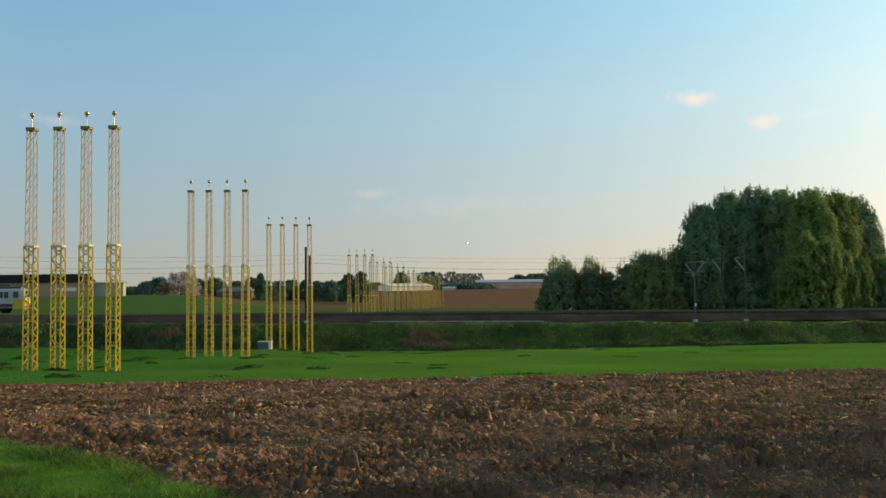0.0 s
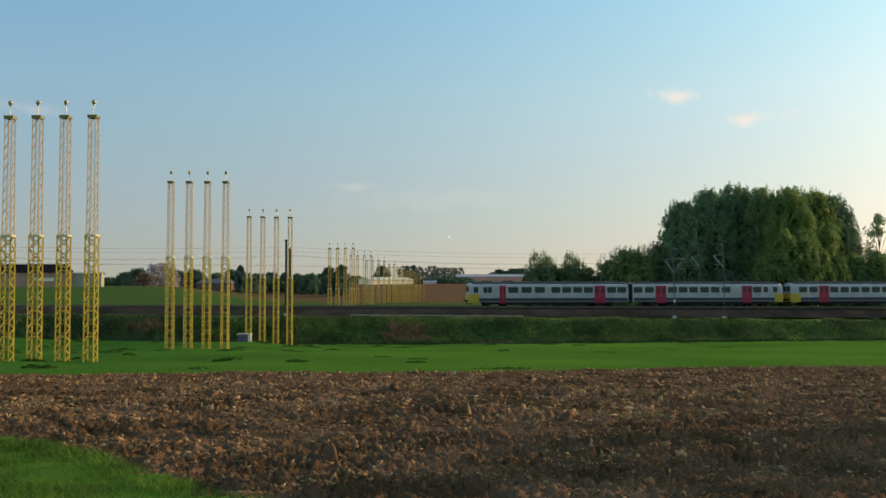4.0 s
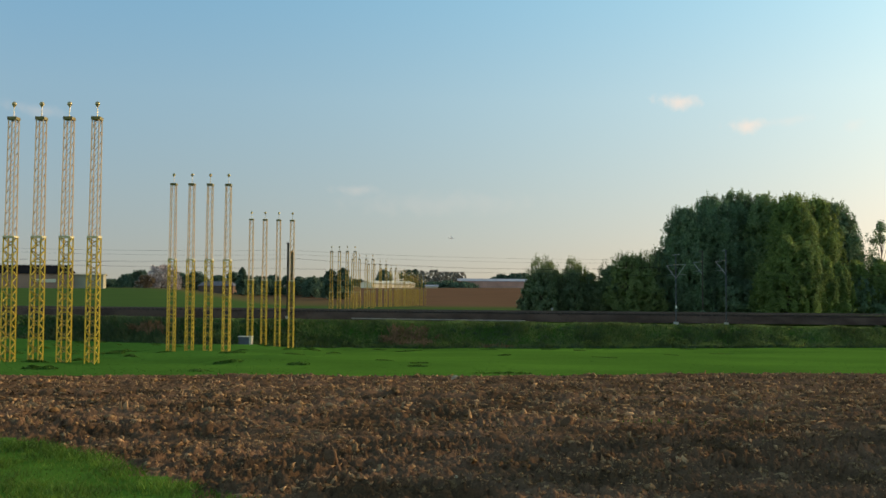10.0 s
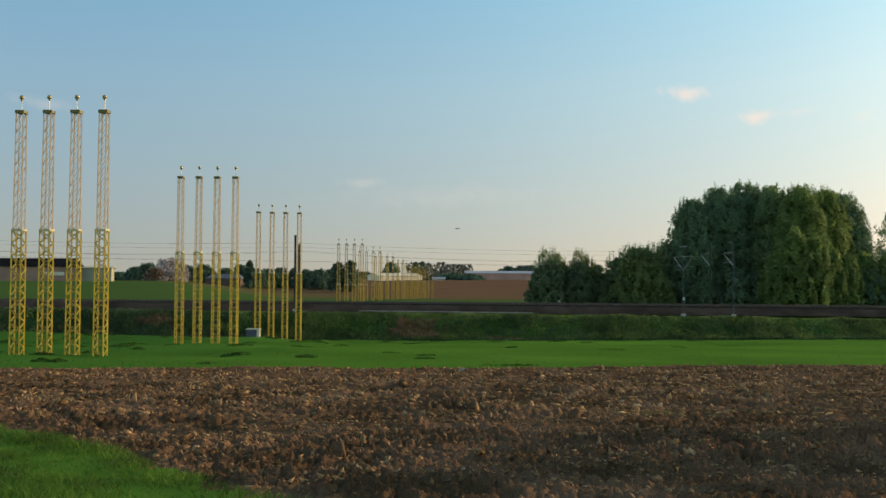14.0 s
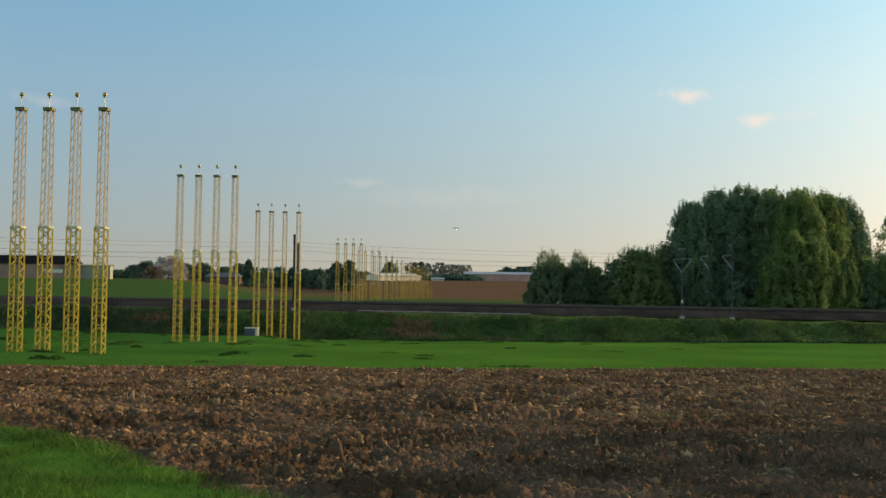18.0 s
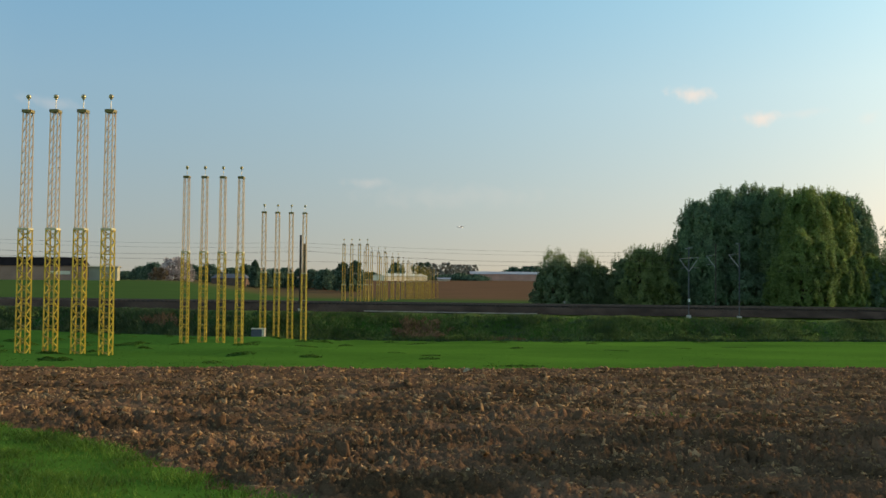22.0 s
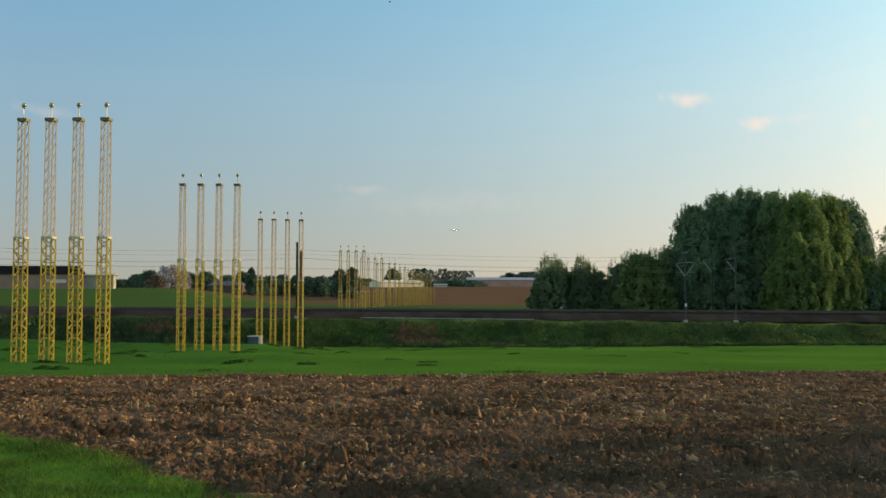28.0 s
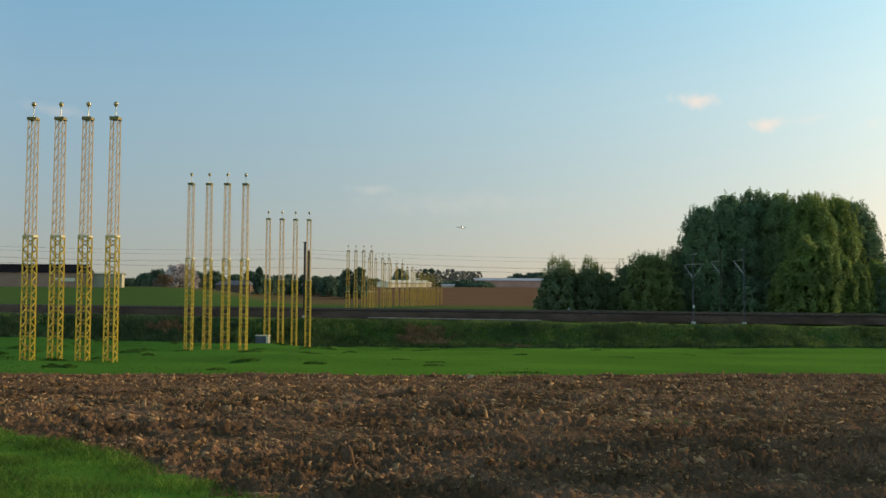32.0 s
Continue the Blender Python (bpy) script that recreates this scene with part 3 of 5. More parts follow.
def build_field():
    me = sheet("near_furrows", np.arange(-9, 9.6, 0.025), np.arange(7.4, 15.001, 0.04), plough_height, SOIL, lambda x, y: in_field(x, y, -0.35) & (np.abs(x) < 0.56 * y + 1.5), 0.03)
    near_part = me
    me = sheet("ploughed_field", np.arange(-14, 15, 0.04), np.arange(14.98, 24, 0.055), plough_height, SOIL, lambda x, y: in_field(x, y, -0.35) & (np.abs(x) < 0.56 * y + 1.5), 0.03)
    field = tagged(new("ploughed_field", me), "brown ploughed field of rough broken clods", "field", kind="structure")
    child("near_furrows", near_part, field)
    me = sheet("far_furrows", np.arange(-30, 34, 0.07), np.arange(24 - 0.05, 52, 0.11), plough_height, SOIL, lambda x, y: in_field(x, y, -0.15) & (np.abs(x) < 0.56 * y + 3), 0.055)
    child("far_furrows", me, field)
    me = sheet("side_furrows", np.concatenate([np.arange(-58, 58.1, 0.5)]), np.arange(6, 58, 0.5), lambda x, y: land(x, y) - 0.08 + 0.08 * value_noise(x * 0.16, y * 0.3, 11), SOIL, lambda x, y: in_field(x, y) & (np.abs(x) > 0.56 * y + 0.6))
    child("side_furrows", me, field)
    g = np.random.default_rng(21)
    heaps = lambda x, y: value_noise(x * 0.45, y * 0.9, 22) + 0.7 * value_noise(x * 1.5, y * 2.4, 23)
    # count, from, to, least and greatest size, how rare the large ones are, detail
    for k, (n, y0, y1, lo, hi, rare, sub) in enumerate(((800, 8.6, 17, 0.04, 0.068, 2.0, 2), (14000, 7.6, 17, 0.02, 0.048, 1.7, 0), (14000, 7.6, 17, 0.009, 0.022, 1.0, 0),
                                                        (4800, 17, 28, 0.05, 0.1, 1.8, 1), (13000, 17, 28, 0.025, 0.06, 1.8, 0), (20000, 28, 58, 0.05, 0.12, 1.8, 0))):
        y = np.sqrt(y0 ** 2 + (y1 ** 2 - y0 ** 2) * g.random(n * 2))
        x = (g.random(n * 2) * 2 - 1) * (0.54 * y + 1)
        ok = in_field(x, y, 0.05) & (g.random(n * 2) < 0.5 + 0.5 * heaps(x, y))
        x, y = x[ok][:n], y[ok][:n]
        size = lo + (hi - lo) * g.random(len(x)) ** rare
        pos = np.stack([x, y, plough_height(x, y) + size * 0.05], 1)
        me = scatter_solids("clods", clod_shapes(24, sub), pos, size, CLOD, 30 + k)
        tagged(child("clods", me, field), "dry earth clods strewn over the furrows", kind="stuff")
    lumps = clod_shapes(6, 3, 0.8, 0.3)
    for k, (x, y, size) in enumerate(((1.08, 14.14, 0.15), (-6.91, 17.86, 0.12), (2.6, 17.0, 0.13), (-1.2, 12.2, 0.11), (4.2, 12.9, 0.13), (-3.6, 15.6, 0.12), (6.4, 21.0, 0.17), (0.2, 20.5, 0.15))):
        v, f = lumps[k % 6]
        me = mesh("clod", v * size, f, SOIL)
        child("clod", me, field, m=pose(x, y, float(plough_height(np.array([x]), np.array([y]))[0]) + size * 0.3, 0, 0, 50 * k))
    for k, (x, y, size) in enumerate(((1.16, 36.1, 0.14), (2.9, 10.4, 0.045), (0.4, 11.3, 0.035))):
        v, f = lumps[(k + 3) % 6]
        child("stone", mesh("stone", v * size, f, STONE), field, "pale field stone", m=pose(x, y, float(plough_height(np.array([x]), np.array([y]))[0]) + size * 0.35, 0, 0, 70 * k))


def leaf_quads(p, facing, size, g):
    """One leaf at each point, turned loosely towards facing."""
    n = facing + 0.75 * g.normal(size=p.shape)
    n /= np.linalg.norm(n, axis=1)[:, None]
    a = np.cross(n, g.normal(size=p.shape))
    a /= np.linalg.norm(a, axis=1)[:, None]
    b = np.cross(n, a)
    s = size[:, None]
    v = np.stack([p - a * s, p + b * s * 0.55, p + a * s, p - b * s * 0.55], 1).reshape(-1, 3)
    return v, np.arange(len(p) * 4).reshape(-1, 4)


def blades(name, x, y, z, height, width, mat, seed, lean=0.5):
    """Bent blades: two quads each."""
    g = np.random.default_rng(seed)
    n = len(x)
    a = g.random(n) * 2 * np.pi
    dx, dy = np.cos(a), np.sin(a)
    h = height * (0.6 + 0.8 * g.random(n))
    w = width * (0.7 + 0.6 * g.random(n)) / 2
    l = lean * h * (0.3 + g.random(n))
    b = g.random(n) * 2 * np.pi
    lx, ly = np.cos(b) * l, np.sin(b) * l
    p = np.stack([x, y, z], 1)
    s = np.stack([dx * w, dy * w, 0 * w], 1)
    mid = p + np.stack([lx * 0.35, ly * 0.35, h * 0.6], 1)
    tip = p + np.stack([lx, ly, h], 1)
    v = np.stack([p - s, p + s, mid + s * 0.8, mid - s * 0.8, tip + s * 0.15, tip - s * 0.15], 1).reshape(-1, 3)
    o = np.arange(n)[:, None] * 6
    f = np.concatenate([o + np.array([[0, 1, 2, 3]]), o + np.array([[3, 2, 4, 5]])])
    return mesh(name, v, f, mat)


def build_grass():
    g = np.random.default_rng(31)
    # verge at the feet
    n = 190000
    y = 6.5 + 16 * g.random(n) ** 1.2
    x = -16 + 18 * g.random(n)
    tuft = value_noise(x * 1.1, y * 1.1, 33)
    ok = (verge_line(x, y) < 0.06 + 0.12 * tuft) & (x > -0.56 * y - 1.0) & (g.random(n) < 0.65 + 0.35 * tuft)
    x, y = x[ok], y[ok]
    line = verge_line(x, y)
    hh = 0.09 + 0.06 * value_noise(x * 1.1, y * 1.1, 33) + 0.03 * value_noise(x * 3, y * 3, 34)
    hh = hh + 0.05 * np.exp(-((line + 0.3) / 0.2) ** 2) - 0.05 * np.exp(-((line + 0.85) / 0.3) ** 2)
    tagged(new("verge_grass", blades("verge_grass", x, y, land(x, y) - 0.01, np.maximum(hh * 0.8, 0.03), 0.012, BLADE, 35, 1.1)), "lush green grass verge along the ploughed field", "grass", kind="stuff")
    # a few green seedlings come up in the plough
    cx, cy = 4.73 + 0.9 * g.normal(size=120), 18.49 + 0.35 * g.normal(size=120)
    tagged(new("seedlings", blades("seedlings", cx, cy, plough_height(cx, cy), np.full(120, 0.06), 0.02, TUFT, 47, 0.9)), "sparse green weeds sprouting between the clods", "weeds", kind="stuff")
    # meadow strip
    n = 38000
    q = 38 + 84 * g.random(n) ** 1.3
    x = -52 + 122 * g.random(n)
    y = q + SKEW * x * smooth01(40, 115, q)
    tuft = value_noise(x * 0.35, y * 0.3, 36)
    ok = (y > field_edge(x) - 0.1) & (q < Q_BASE + 0.3) & (np.abs(x) < 0.56 * y + 4)
    x, y, tuft = x[ok], y[ok], tuft[ok]
    hh = np.clip(0.025 + 0.015 * tuft, 0.015, 0.05)
    zb = land(x, y) + meadow_bump(x, y)
    tagged(new("meadow_grass", blades("meadow_grass", x, y, zb - 0.01, hh, 0.06, MEADOW, 37, 1.5)), "short bright green meadow grass below the railway bank", "grass", kind="stuff")
    # low darker hummocks in streaks, thickest about the towers
    k = 80
    cx, cq = -38 + 75 * g.random(k) ** 2.4, 44 + 72 * g.random(k) ** 0.9
    wide, tall = 0.5 + 1.3 * g.random(k) ** 1.6, (0.1 + 0.16 * g.random(k)) * (1 - 0.6 * smooth01(-12, 0, cx))
    i = np.repeat(np.arange(k), 260)
    u, w = np.clip(g.normal(size=(2, len(i))), -1.5, 1.5)
    x = cx[i] + u * 0.5 * wide[i]
    y = (cq + SKEW * cx * smooth01(40, 115, cq))[i] + w * 0.28
    ok = (y > field_edge(x) + 0.3) & (y - SKEW * x < Q_BASE)
    dome = (tall[i] * np.exp(-0.5 * (u * u + w * w)) * (0.5 + 0.5 * g.random(len(i))))[ok]
    x, y = x[ok], y[ok]
    p = np.stack([x, y, land(x, y) + meadow_bump(x, y) + dome], 1)
    v, f = leaf_quads(p, np.tile((0.0, -0.3, 0.8), (len(x), 1)), 0.05 + 0.05 * g.random(len(x)), g)
    tagged(new("meadow_tufts", mesh("meadow_tufts", v, f, TUFT)), "darker taller tufts standing in the meadow", "grass", kind="stuff")
    # rough growth on the bank
    n = 52000
    q = Q_BASE + 0.15 + 4.95 * g.random(n)
    x = -60 + 138 * g.random(n)
    y = q + SKEW * x
    patch = value_noise(x * 0.22, q * 0.35, 38) + 0.5 * value_noise(x * 0.8, q * 0.9, 39)
    z = land(x, y) - 0.03
    hh = np.clip(0.42 + 0.25 * patch, 0.2, 0.9) * (1 - 0.65 * smooth01(Q_TOP - 1.6, Q_TOP, q))
    fray = 0.8 * value_noise(x * 1.2, q * 1.5, 44)
    dry = (((x + 2.0) / 4.5) ** 2 + ((q - 123.6) / 1.6) ** 2 < 0.7 + fray) | (((x + 35) / 3.0) ** 2 + ((q - 124.2) / 1.2) ** 2 < 0.3 + fray) | (((x - 10) / 3.0) ** 2 + ((q - 122.2) / 0.7) ** 2 < 0.4 + fray)
    clear = np.zeros(len(x), bool)
    for mx in (36.1, 43.9, -19.0):
        clear |= (np.abs(x - mx) < 0.8) & (q > 124.6)
    hh = np.where(clear, 0.14, hh)
    # the blades take a darker leaf colour towards the left end of the bank
    dark_end = x + 5 * value_noise(x * 0.3, q * 0.6, 49) < -25
    for mat, sel, lab in ((WEED, ~dry & ~dark_end, "green weeds and rough grass on the railway bank"), (NETTLE, ~dry & dark_end, "dark green weeds and rough grass on the railway bank"), (DRYWEED, dry, "brown dry weeds and brambles on the railway bank")):
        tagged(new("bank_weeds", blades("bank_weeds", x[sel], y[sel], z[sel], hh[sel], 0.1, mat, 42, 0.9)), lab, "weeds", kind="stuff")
    # leafy brambles and nettles in rounded heaps
    # the foot row is added in dark leaf to draw the shade line there
    k, foot = 520, 200
    cx = np.concatenate([-60 + 138 * g.random(k), np.linspace(-60, 78, foot) + 0.4 * g.normal(size=foot)])
    cq = np.concatenate([Q_BASE + 0.3 + 4.2 * g.random(k), np.full(foot, Q_BASE + 0.1)])
    rad = np.concatenate([(0.3 + 0.6 * g.random(k) ** 1.5) * (1 - 0.5 * smooth01(Q_TOP - 2.4, Q_TOP, cq[:k])), 0.22 + 0.16 * g.random(foot)])
    dead = (((cx + 2.0) / 4.5) ** 2 + ((cq - 123.6) / 1.8) ** 2 < 0.8) | (((cx + 35) / 3.0) ** 2 + ((cq - 124.2) / 1.2) ** 2 < 0.5)
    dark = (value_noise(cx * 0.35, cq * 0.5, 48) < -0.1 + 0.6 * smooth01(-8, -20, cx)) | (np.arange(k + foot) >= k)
    for mat, sel, lab in ((BRAMBLE, ~dead & ~dark, "bright green brambles in heaps on the railway bank"), (NETTLE, ~dead & dark, "dark green nettles in heaps on the railway bank, with an added shade line at its foot"), (DRYWEED, dead, "dead brown brambles heaped on the railway bank")):
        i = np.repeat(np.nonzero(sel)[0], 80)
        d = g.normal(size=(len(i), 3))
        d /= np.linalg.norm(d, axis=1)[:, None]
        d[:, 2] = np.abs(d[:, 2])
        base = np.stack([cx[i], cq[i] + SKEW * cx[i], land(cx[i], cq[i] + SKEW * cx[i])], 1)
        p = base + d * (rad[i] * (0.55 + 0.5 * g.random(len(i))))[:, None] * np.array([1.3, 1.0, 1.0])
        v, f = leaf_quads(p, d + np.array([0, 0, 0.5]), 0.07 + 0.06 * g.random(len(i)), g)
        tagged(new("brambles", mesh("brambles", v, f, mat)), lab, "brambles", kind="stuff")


build_ground()
build_field()
build_grass()

# ---- railway ----


def track_point(s, q, dz=0.0):
    """A place on the railway: s metres along it, q its distance on the y axis."""
    c = 1 / math.hypot(1, SKEW)
    x = s * c
    return Vector((x, q + SKEW * x, float(rail_z(x)) + dz))


TRACK_TURN = math.degrees(math.atan(SKEW))


def build_railway():
    xs = np.concatenate([[-900, -400, -200], np.arange(-120, 121, 4.0), [200, 400, 900]])
    prof = ((128.3, -1.35), (129.0, -1.0), (130.0, -0.42), (130.6, -0.3), (133.0, -0.3), (133.5, -0.45), (134.0, -0.3), (136.4, -0.3), (137.2, -0.45), (138.6, -1.0))
    v = [(x, q - 1.2 + SKEW * x, float(rail_z(x)) + dz + 0.02) for x in xs for q, dz in prof]
    n = len(prof)
    f = np.array([(i * n + k, (i + 1) * n + k, (i + 1) * n + k + 1, i * n + k + 1) for i in range(len(xs) - 1) for k in range(n - 1)])
    bed = tagged(new("track_bed", mesh("track_bed", v, f, BALLAST)), "dark brown stone ballast of a double railway track", "track bed", kind="structure")
    # loose stones along the near shoulder
    g = np.random.default_rng(51)
    m = 9000
    x = -60 + 135 * g.random(m)
    qq = 127.3 + 8 * g.random(m) ** 1.6
    z = np.interp(qq, [p[0] - 1.2 for p in prof], [p[1] for p in prof]) + rail_z(x) + 0.03
    me = scatter_solids("ballast_stones", clod_shapes(5, 0), np.stack([x, qq + SKEW * x, z], 1), 0.05 + 0.05 * g.random(m), BALLAST, 52)
    tagged(child("ballast_stones", me, bed), "loose ballast stones", kind="stuff")
    sl = Soup().box(-0.13, 0.13, -1.25, 1.25, -0.16, 0.0).done("sleeper", SLEEPER)
    for k in range(-75, 130):
        p = track_point(k * 0.6, 130.4, -0.17)
        child("sleeper", sl, bed, m=pose(p.x, p.y, p.z, 0, 0, TRACK_TURN))
    far = Soup()
    d = Vector((1, SKEW, 0)).normalized() * 0.13
    for k in range(-75, 130):
        p = track_point(k * 0.6, 134.4, -0.25)
        far.bar(p + Vector((-d.y, d.x, 0)) * 9.6, p - Vector((-d.y, d.x, 0)) * 9.6, 0.26, 0.16)
    tagged(part("sleepers", far, SLEEPER, bed), "dark sleepers under the far track", kind="stuff")
    for qc in (130.4, 134.4):
        for side in (-0.75, 0.75):
            s = Soup()
            for a, b in ((-900, -120), (-120, 0), (0, 120), (120, 900)):
                p, r = track_point(a, qc + side), track_point(b, qc + side)
                d = Vector((0, 0, -0.03))
                s.bar(p + d, r + d, 0.07, 0.06)
                d = Vector((0, 0, -0.15))
                s.bar(p + d, r + d, 0.14, 0.03)
                d = Vector((0, 0, -0.1))
                s.bar(p + d, r + d, 0.03, 0.1)
            part("rail", s, RAILSTEEL, bed, "worn steel rail")
    # covered cable trough on the shoulder
    lid = Soup().box(-0.98, 0.98, -0.2, 0.2, 0, 0.14).done("trough_lid", LID)
    for k in range(-5, 7):
        p = track_point(k * 2.0 + 1, 127.0)
        z = float(cess_z(p.x)) + 0.16
        child("trough_lid", lid, bed, m=pose(p.x, p.y, z, 0, 0, TRACK_TURN))


build_railway()

# ---- overhead line ----


def overhead_mast(s, q, height, sides, label, mat, half=0.062, lift=0.0):
    """A steel mast with bracketed arms; sides: directions across the track in which arms reach; lift: how far these sit above the usual height."""
    p = track_point(s, q)
    z = ground_at(p.x, p.y)
    top = p.z + height
    t = thing("overhead_mast", pose(p.x, p.y, z, 0, 0, TRACK_TURN), label, "railway mast", "overhead line masts")
    h = top - z
    part("foundation", Soup().box(-0.26, 0.26, -0.26, 0.26, -0.4, 0.42), CONCRETE, t, "pale concrete foundation block")
    sft = Soup()
    sft.box(-half, -half + 0.015, -half, half, 0.2, h).box(half - 0.015, half, -half, half, 0.2, h).box(-half + 0.015, half - 0.015, -0.012, 0.012, 0.2, h)
    part("shaft", sft, mat, t)
    part("cap_arm", Soup().bar((-0.25, min(0, min(sides)) * 1.6 - 0.2, h - 0.1), (0.25, max(0, max(sides)) * 1.6 + 0.2, h - 0.1), 0.07), GALVLIGHT if mat is GALV else mat, t)
    rz = p.z - z + lift
    for d in sides:
        part("strut", Soup().bar((0, 0, rz + 5.0), (0, d * 3.3, rz + 6.9), 0.06), GALVLIGHT, t)
        part("top_tube", Soup().bar((0, 0, rz + 7.0), (0, d * 3.4, rz + 6.95), 0.055), GALVLIGHT, t)
        part("steady_arm", Soup().bar((0, d * 0.9, rz + 5.6), (0, d * 3.3, rz + 5.55), 0.045), GALVLIGHT, t)
        ins = Soup()
        for k in range(5):
            ins.tube([(0, d * (0.25 + k * 0.07), rz + 7.0 - 0.002 * k), (0, d * (0.28 + k * 0.07), rz + 7.0 - 0.002 * k)], [0.07, 0.07], 8)
        part("insulator", ins, LAMPGREY, t)
    return t


def along(x_over_y, q):
    """The s of the railway at q that lies at x = x_over_y * y."""
    x = x_over_y * q / (1 - SKEW * x_over_y)
    return x * math.hypot(1, SKEW)


GREYMAST = "grey steel overhead line mast with bracket arms beside the railway"
first_mast = overhead_mast(along(0.271, 126.8), 126.8, 8.5, (1, -1), GREYMAST, GALV)
part("sign_plate", Soup().box(-0.13, 0.13, -0.14, -0.1, 2.3, 2.72), PLATEWHITE, first_mast, "small white enamel plate")
marker = thing("marker_post", pose(19.7, 144.0, ground_at(19.7, 144.0)), "short pale marker post beside the railway", "marker post")
part("post", Soup().box(-0.06, 0.06, -0.06, 0.06, -0.2, 0.75), CONCRETE, marker)
part("head", Soup().box(-0.16, 0.16, -0.05, 0.05, 0.753, 1.0), CONCRETE, marker, "pale square head")
overhead_mast(along(0.3255, 126.8), 126.8, 9.3, (1,), "grey steel overhead line mast with one bracket arm over the track", GALV, lift=0.75)
overhead_mast(along(0.3, 137.8), 137.8, 9.6, (1,), "dark steel overhead line mast on the far side of the tracks", DARKSTEEL, lift=0.9)
overhead_mast(along(-0.1475, 126.8), 126.8, 8.9, (1,), "dark weathered steel overhead line mast beside the railway", DARKSTEEL, half=0.14)
overhead_mast(along(-0.1435, 137.8), 137.8, 8.2, (-1,), "brown weathered steel overhead mast across the tracks", MASTBROWN, half=0.2)
for k in (-2, -1, 2, 3):
    s0 = along(-0.1475, 128.0) + k * 57.0
    overhead_mast(s0, 126.8, 8.0, (1,), GREYMAST, GALV)
    overhead_mast(s0 + 1.0, 137.8, 8.0, (-1,), "grey steel overhead line mast on the far side of the tracks", GALV)


def span_wire(name, q, h, sag, s_list, r, label):
    s = Soup()
    for a, b in zip(s_list[:-1], s_list[1:]):
        pts = []
        for k in range(9):
            u = k / 8
            p = track_point(a + (b - a) * u, q)
            pts.append((p.x, p.y, p.z + h - sag * 4 * u * (1 - u)))
        s.tube(pts, [r] * 9, 5)
    return tagged(new(name, s.done(name, WIRE)), label, "wire", "overhead wires")


S0 = along(-0.1475, 128.0)
SPANS = [S0 + 57.0 * k for k in (-2, -1, 0, 1, 2, 3)]
for q in (130.4, 134.4):
    span_wire("contact_wire", q, 5.5, 0.05, SPANS, 0.008, "thin dark contact wire above the track")
    span_wire("messenger_wire", q, 6.95, 0.9, SPANS, 0.009, "thin dark carrying wire sagging between the masts")
span_wire("feeder_wire", 127.6, 7.9, 0.5, SPANS, 0.01, "thin dark feeder wire strung between the mast tops")
span_wire("feeder_wire", 138.2, 7.7, 0.5, SPANS, 0.01, "thin dark feeder wire strung between the mast tops")

# ---- approach light towers ----
FIRST, PITCH = 55.3, 30.0
LATERAL = (-28.32, -26.6, -24.88, -23.16)
LATERAL_FAR = (-27.63, -26.14, -24.65, -23.16)
BRACE = Soup().box(-0.5, 0.5, -0.024, 0.024, -0.024, 0.024).done("brace", YELLOW)
LEG = Soup().box(-0.5, 0.5, -0.036, 0.036, -0.036, 0.036).done("leg", YELLOW)
LEGTHIN = Soup().box(-0.5, 0.5, -0.03, 0.03, -0.03, 0.03).done("leg", YELLOWPALE)
BRACEFINE = Soup().box(-0.5, 0.5, -0.02, 0.02, -0.02, 0.02).done("brace", BRACEBROWN)
BRACETHIN = Soup().box(-0.5, 0.5, -0.012, 0.012, -0.012, 0.012).done("brace", BRACETAN)


def stick(name, me, a, b, parent):
    """A bar of unit length laid from a to b."""
    a, b = Vector(a), Vector(b)
    d = b - a
    q = d.to_track_quat("X", "Z")
    ob = child(name, me, parent)
    ob.matrix_local = Matrix.LocRotScale((a + b) / 2, q, (d.length, 1, 1))
    return ob


def corners(w, z):
    return [Vector((-w / 2, -w / 2, z)), Vector((w / 2, -w / 2, z)), Vector((w / 2, w / 2, z)), Vector((-w / 2, w / 2, z))]


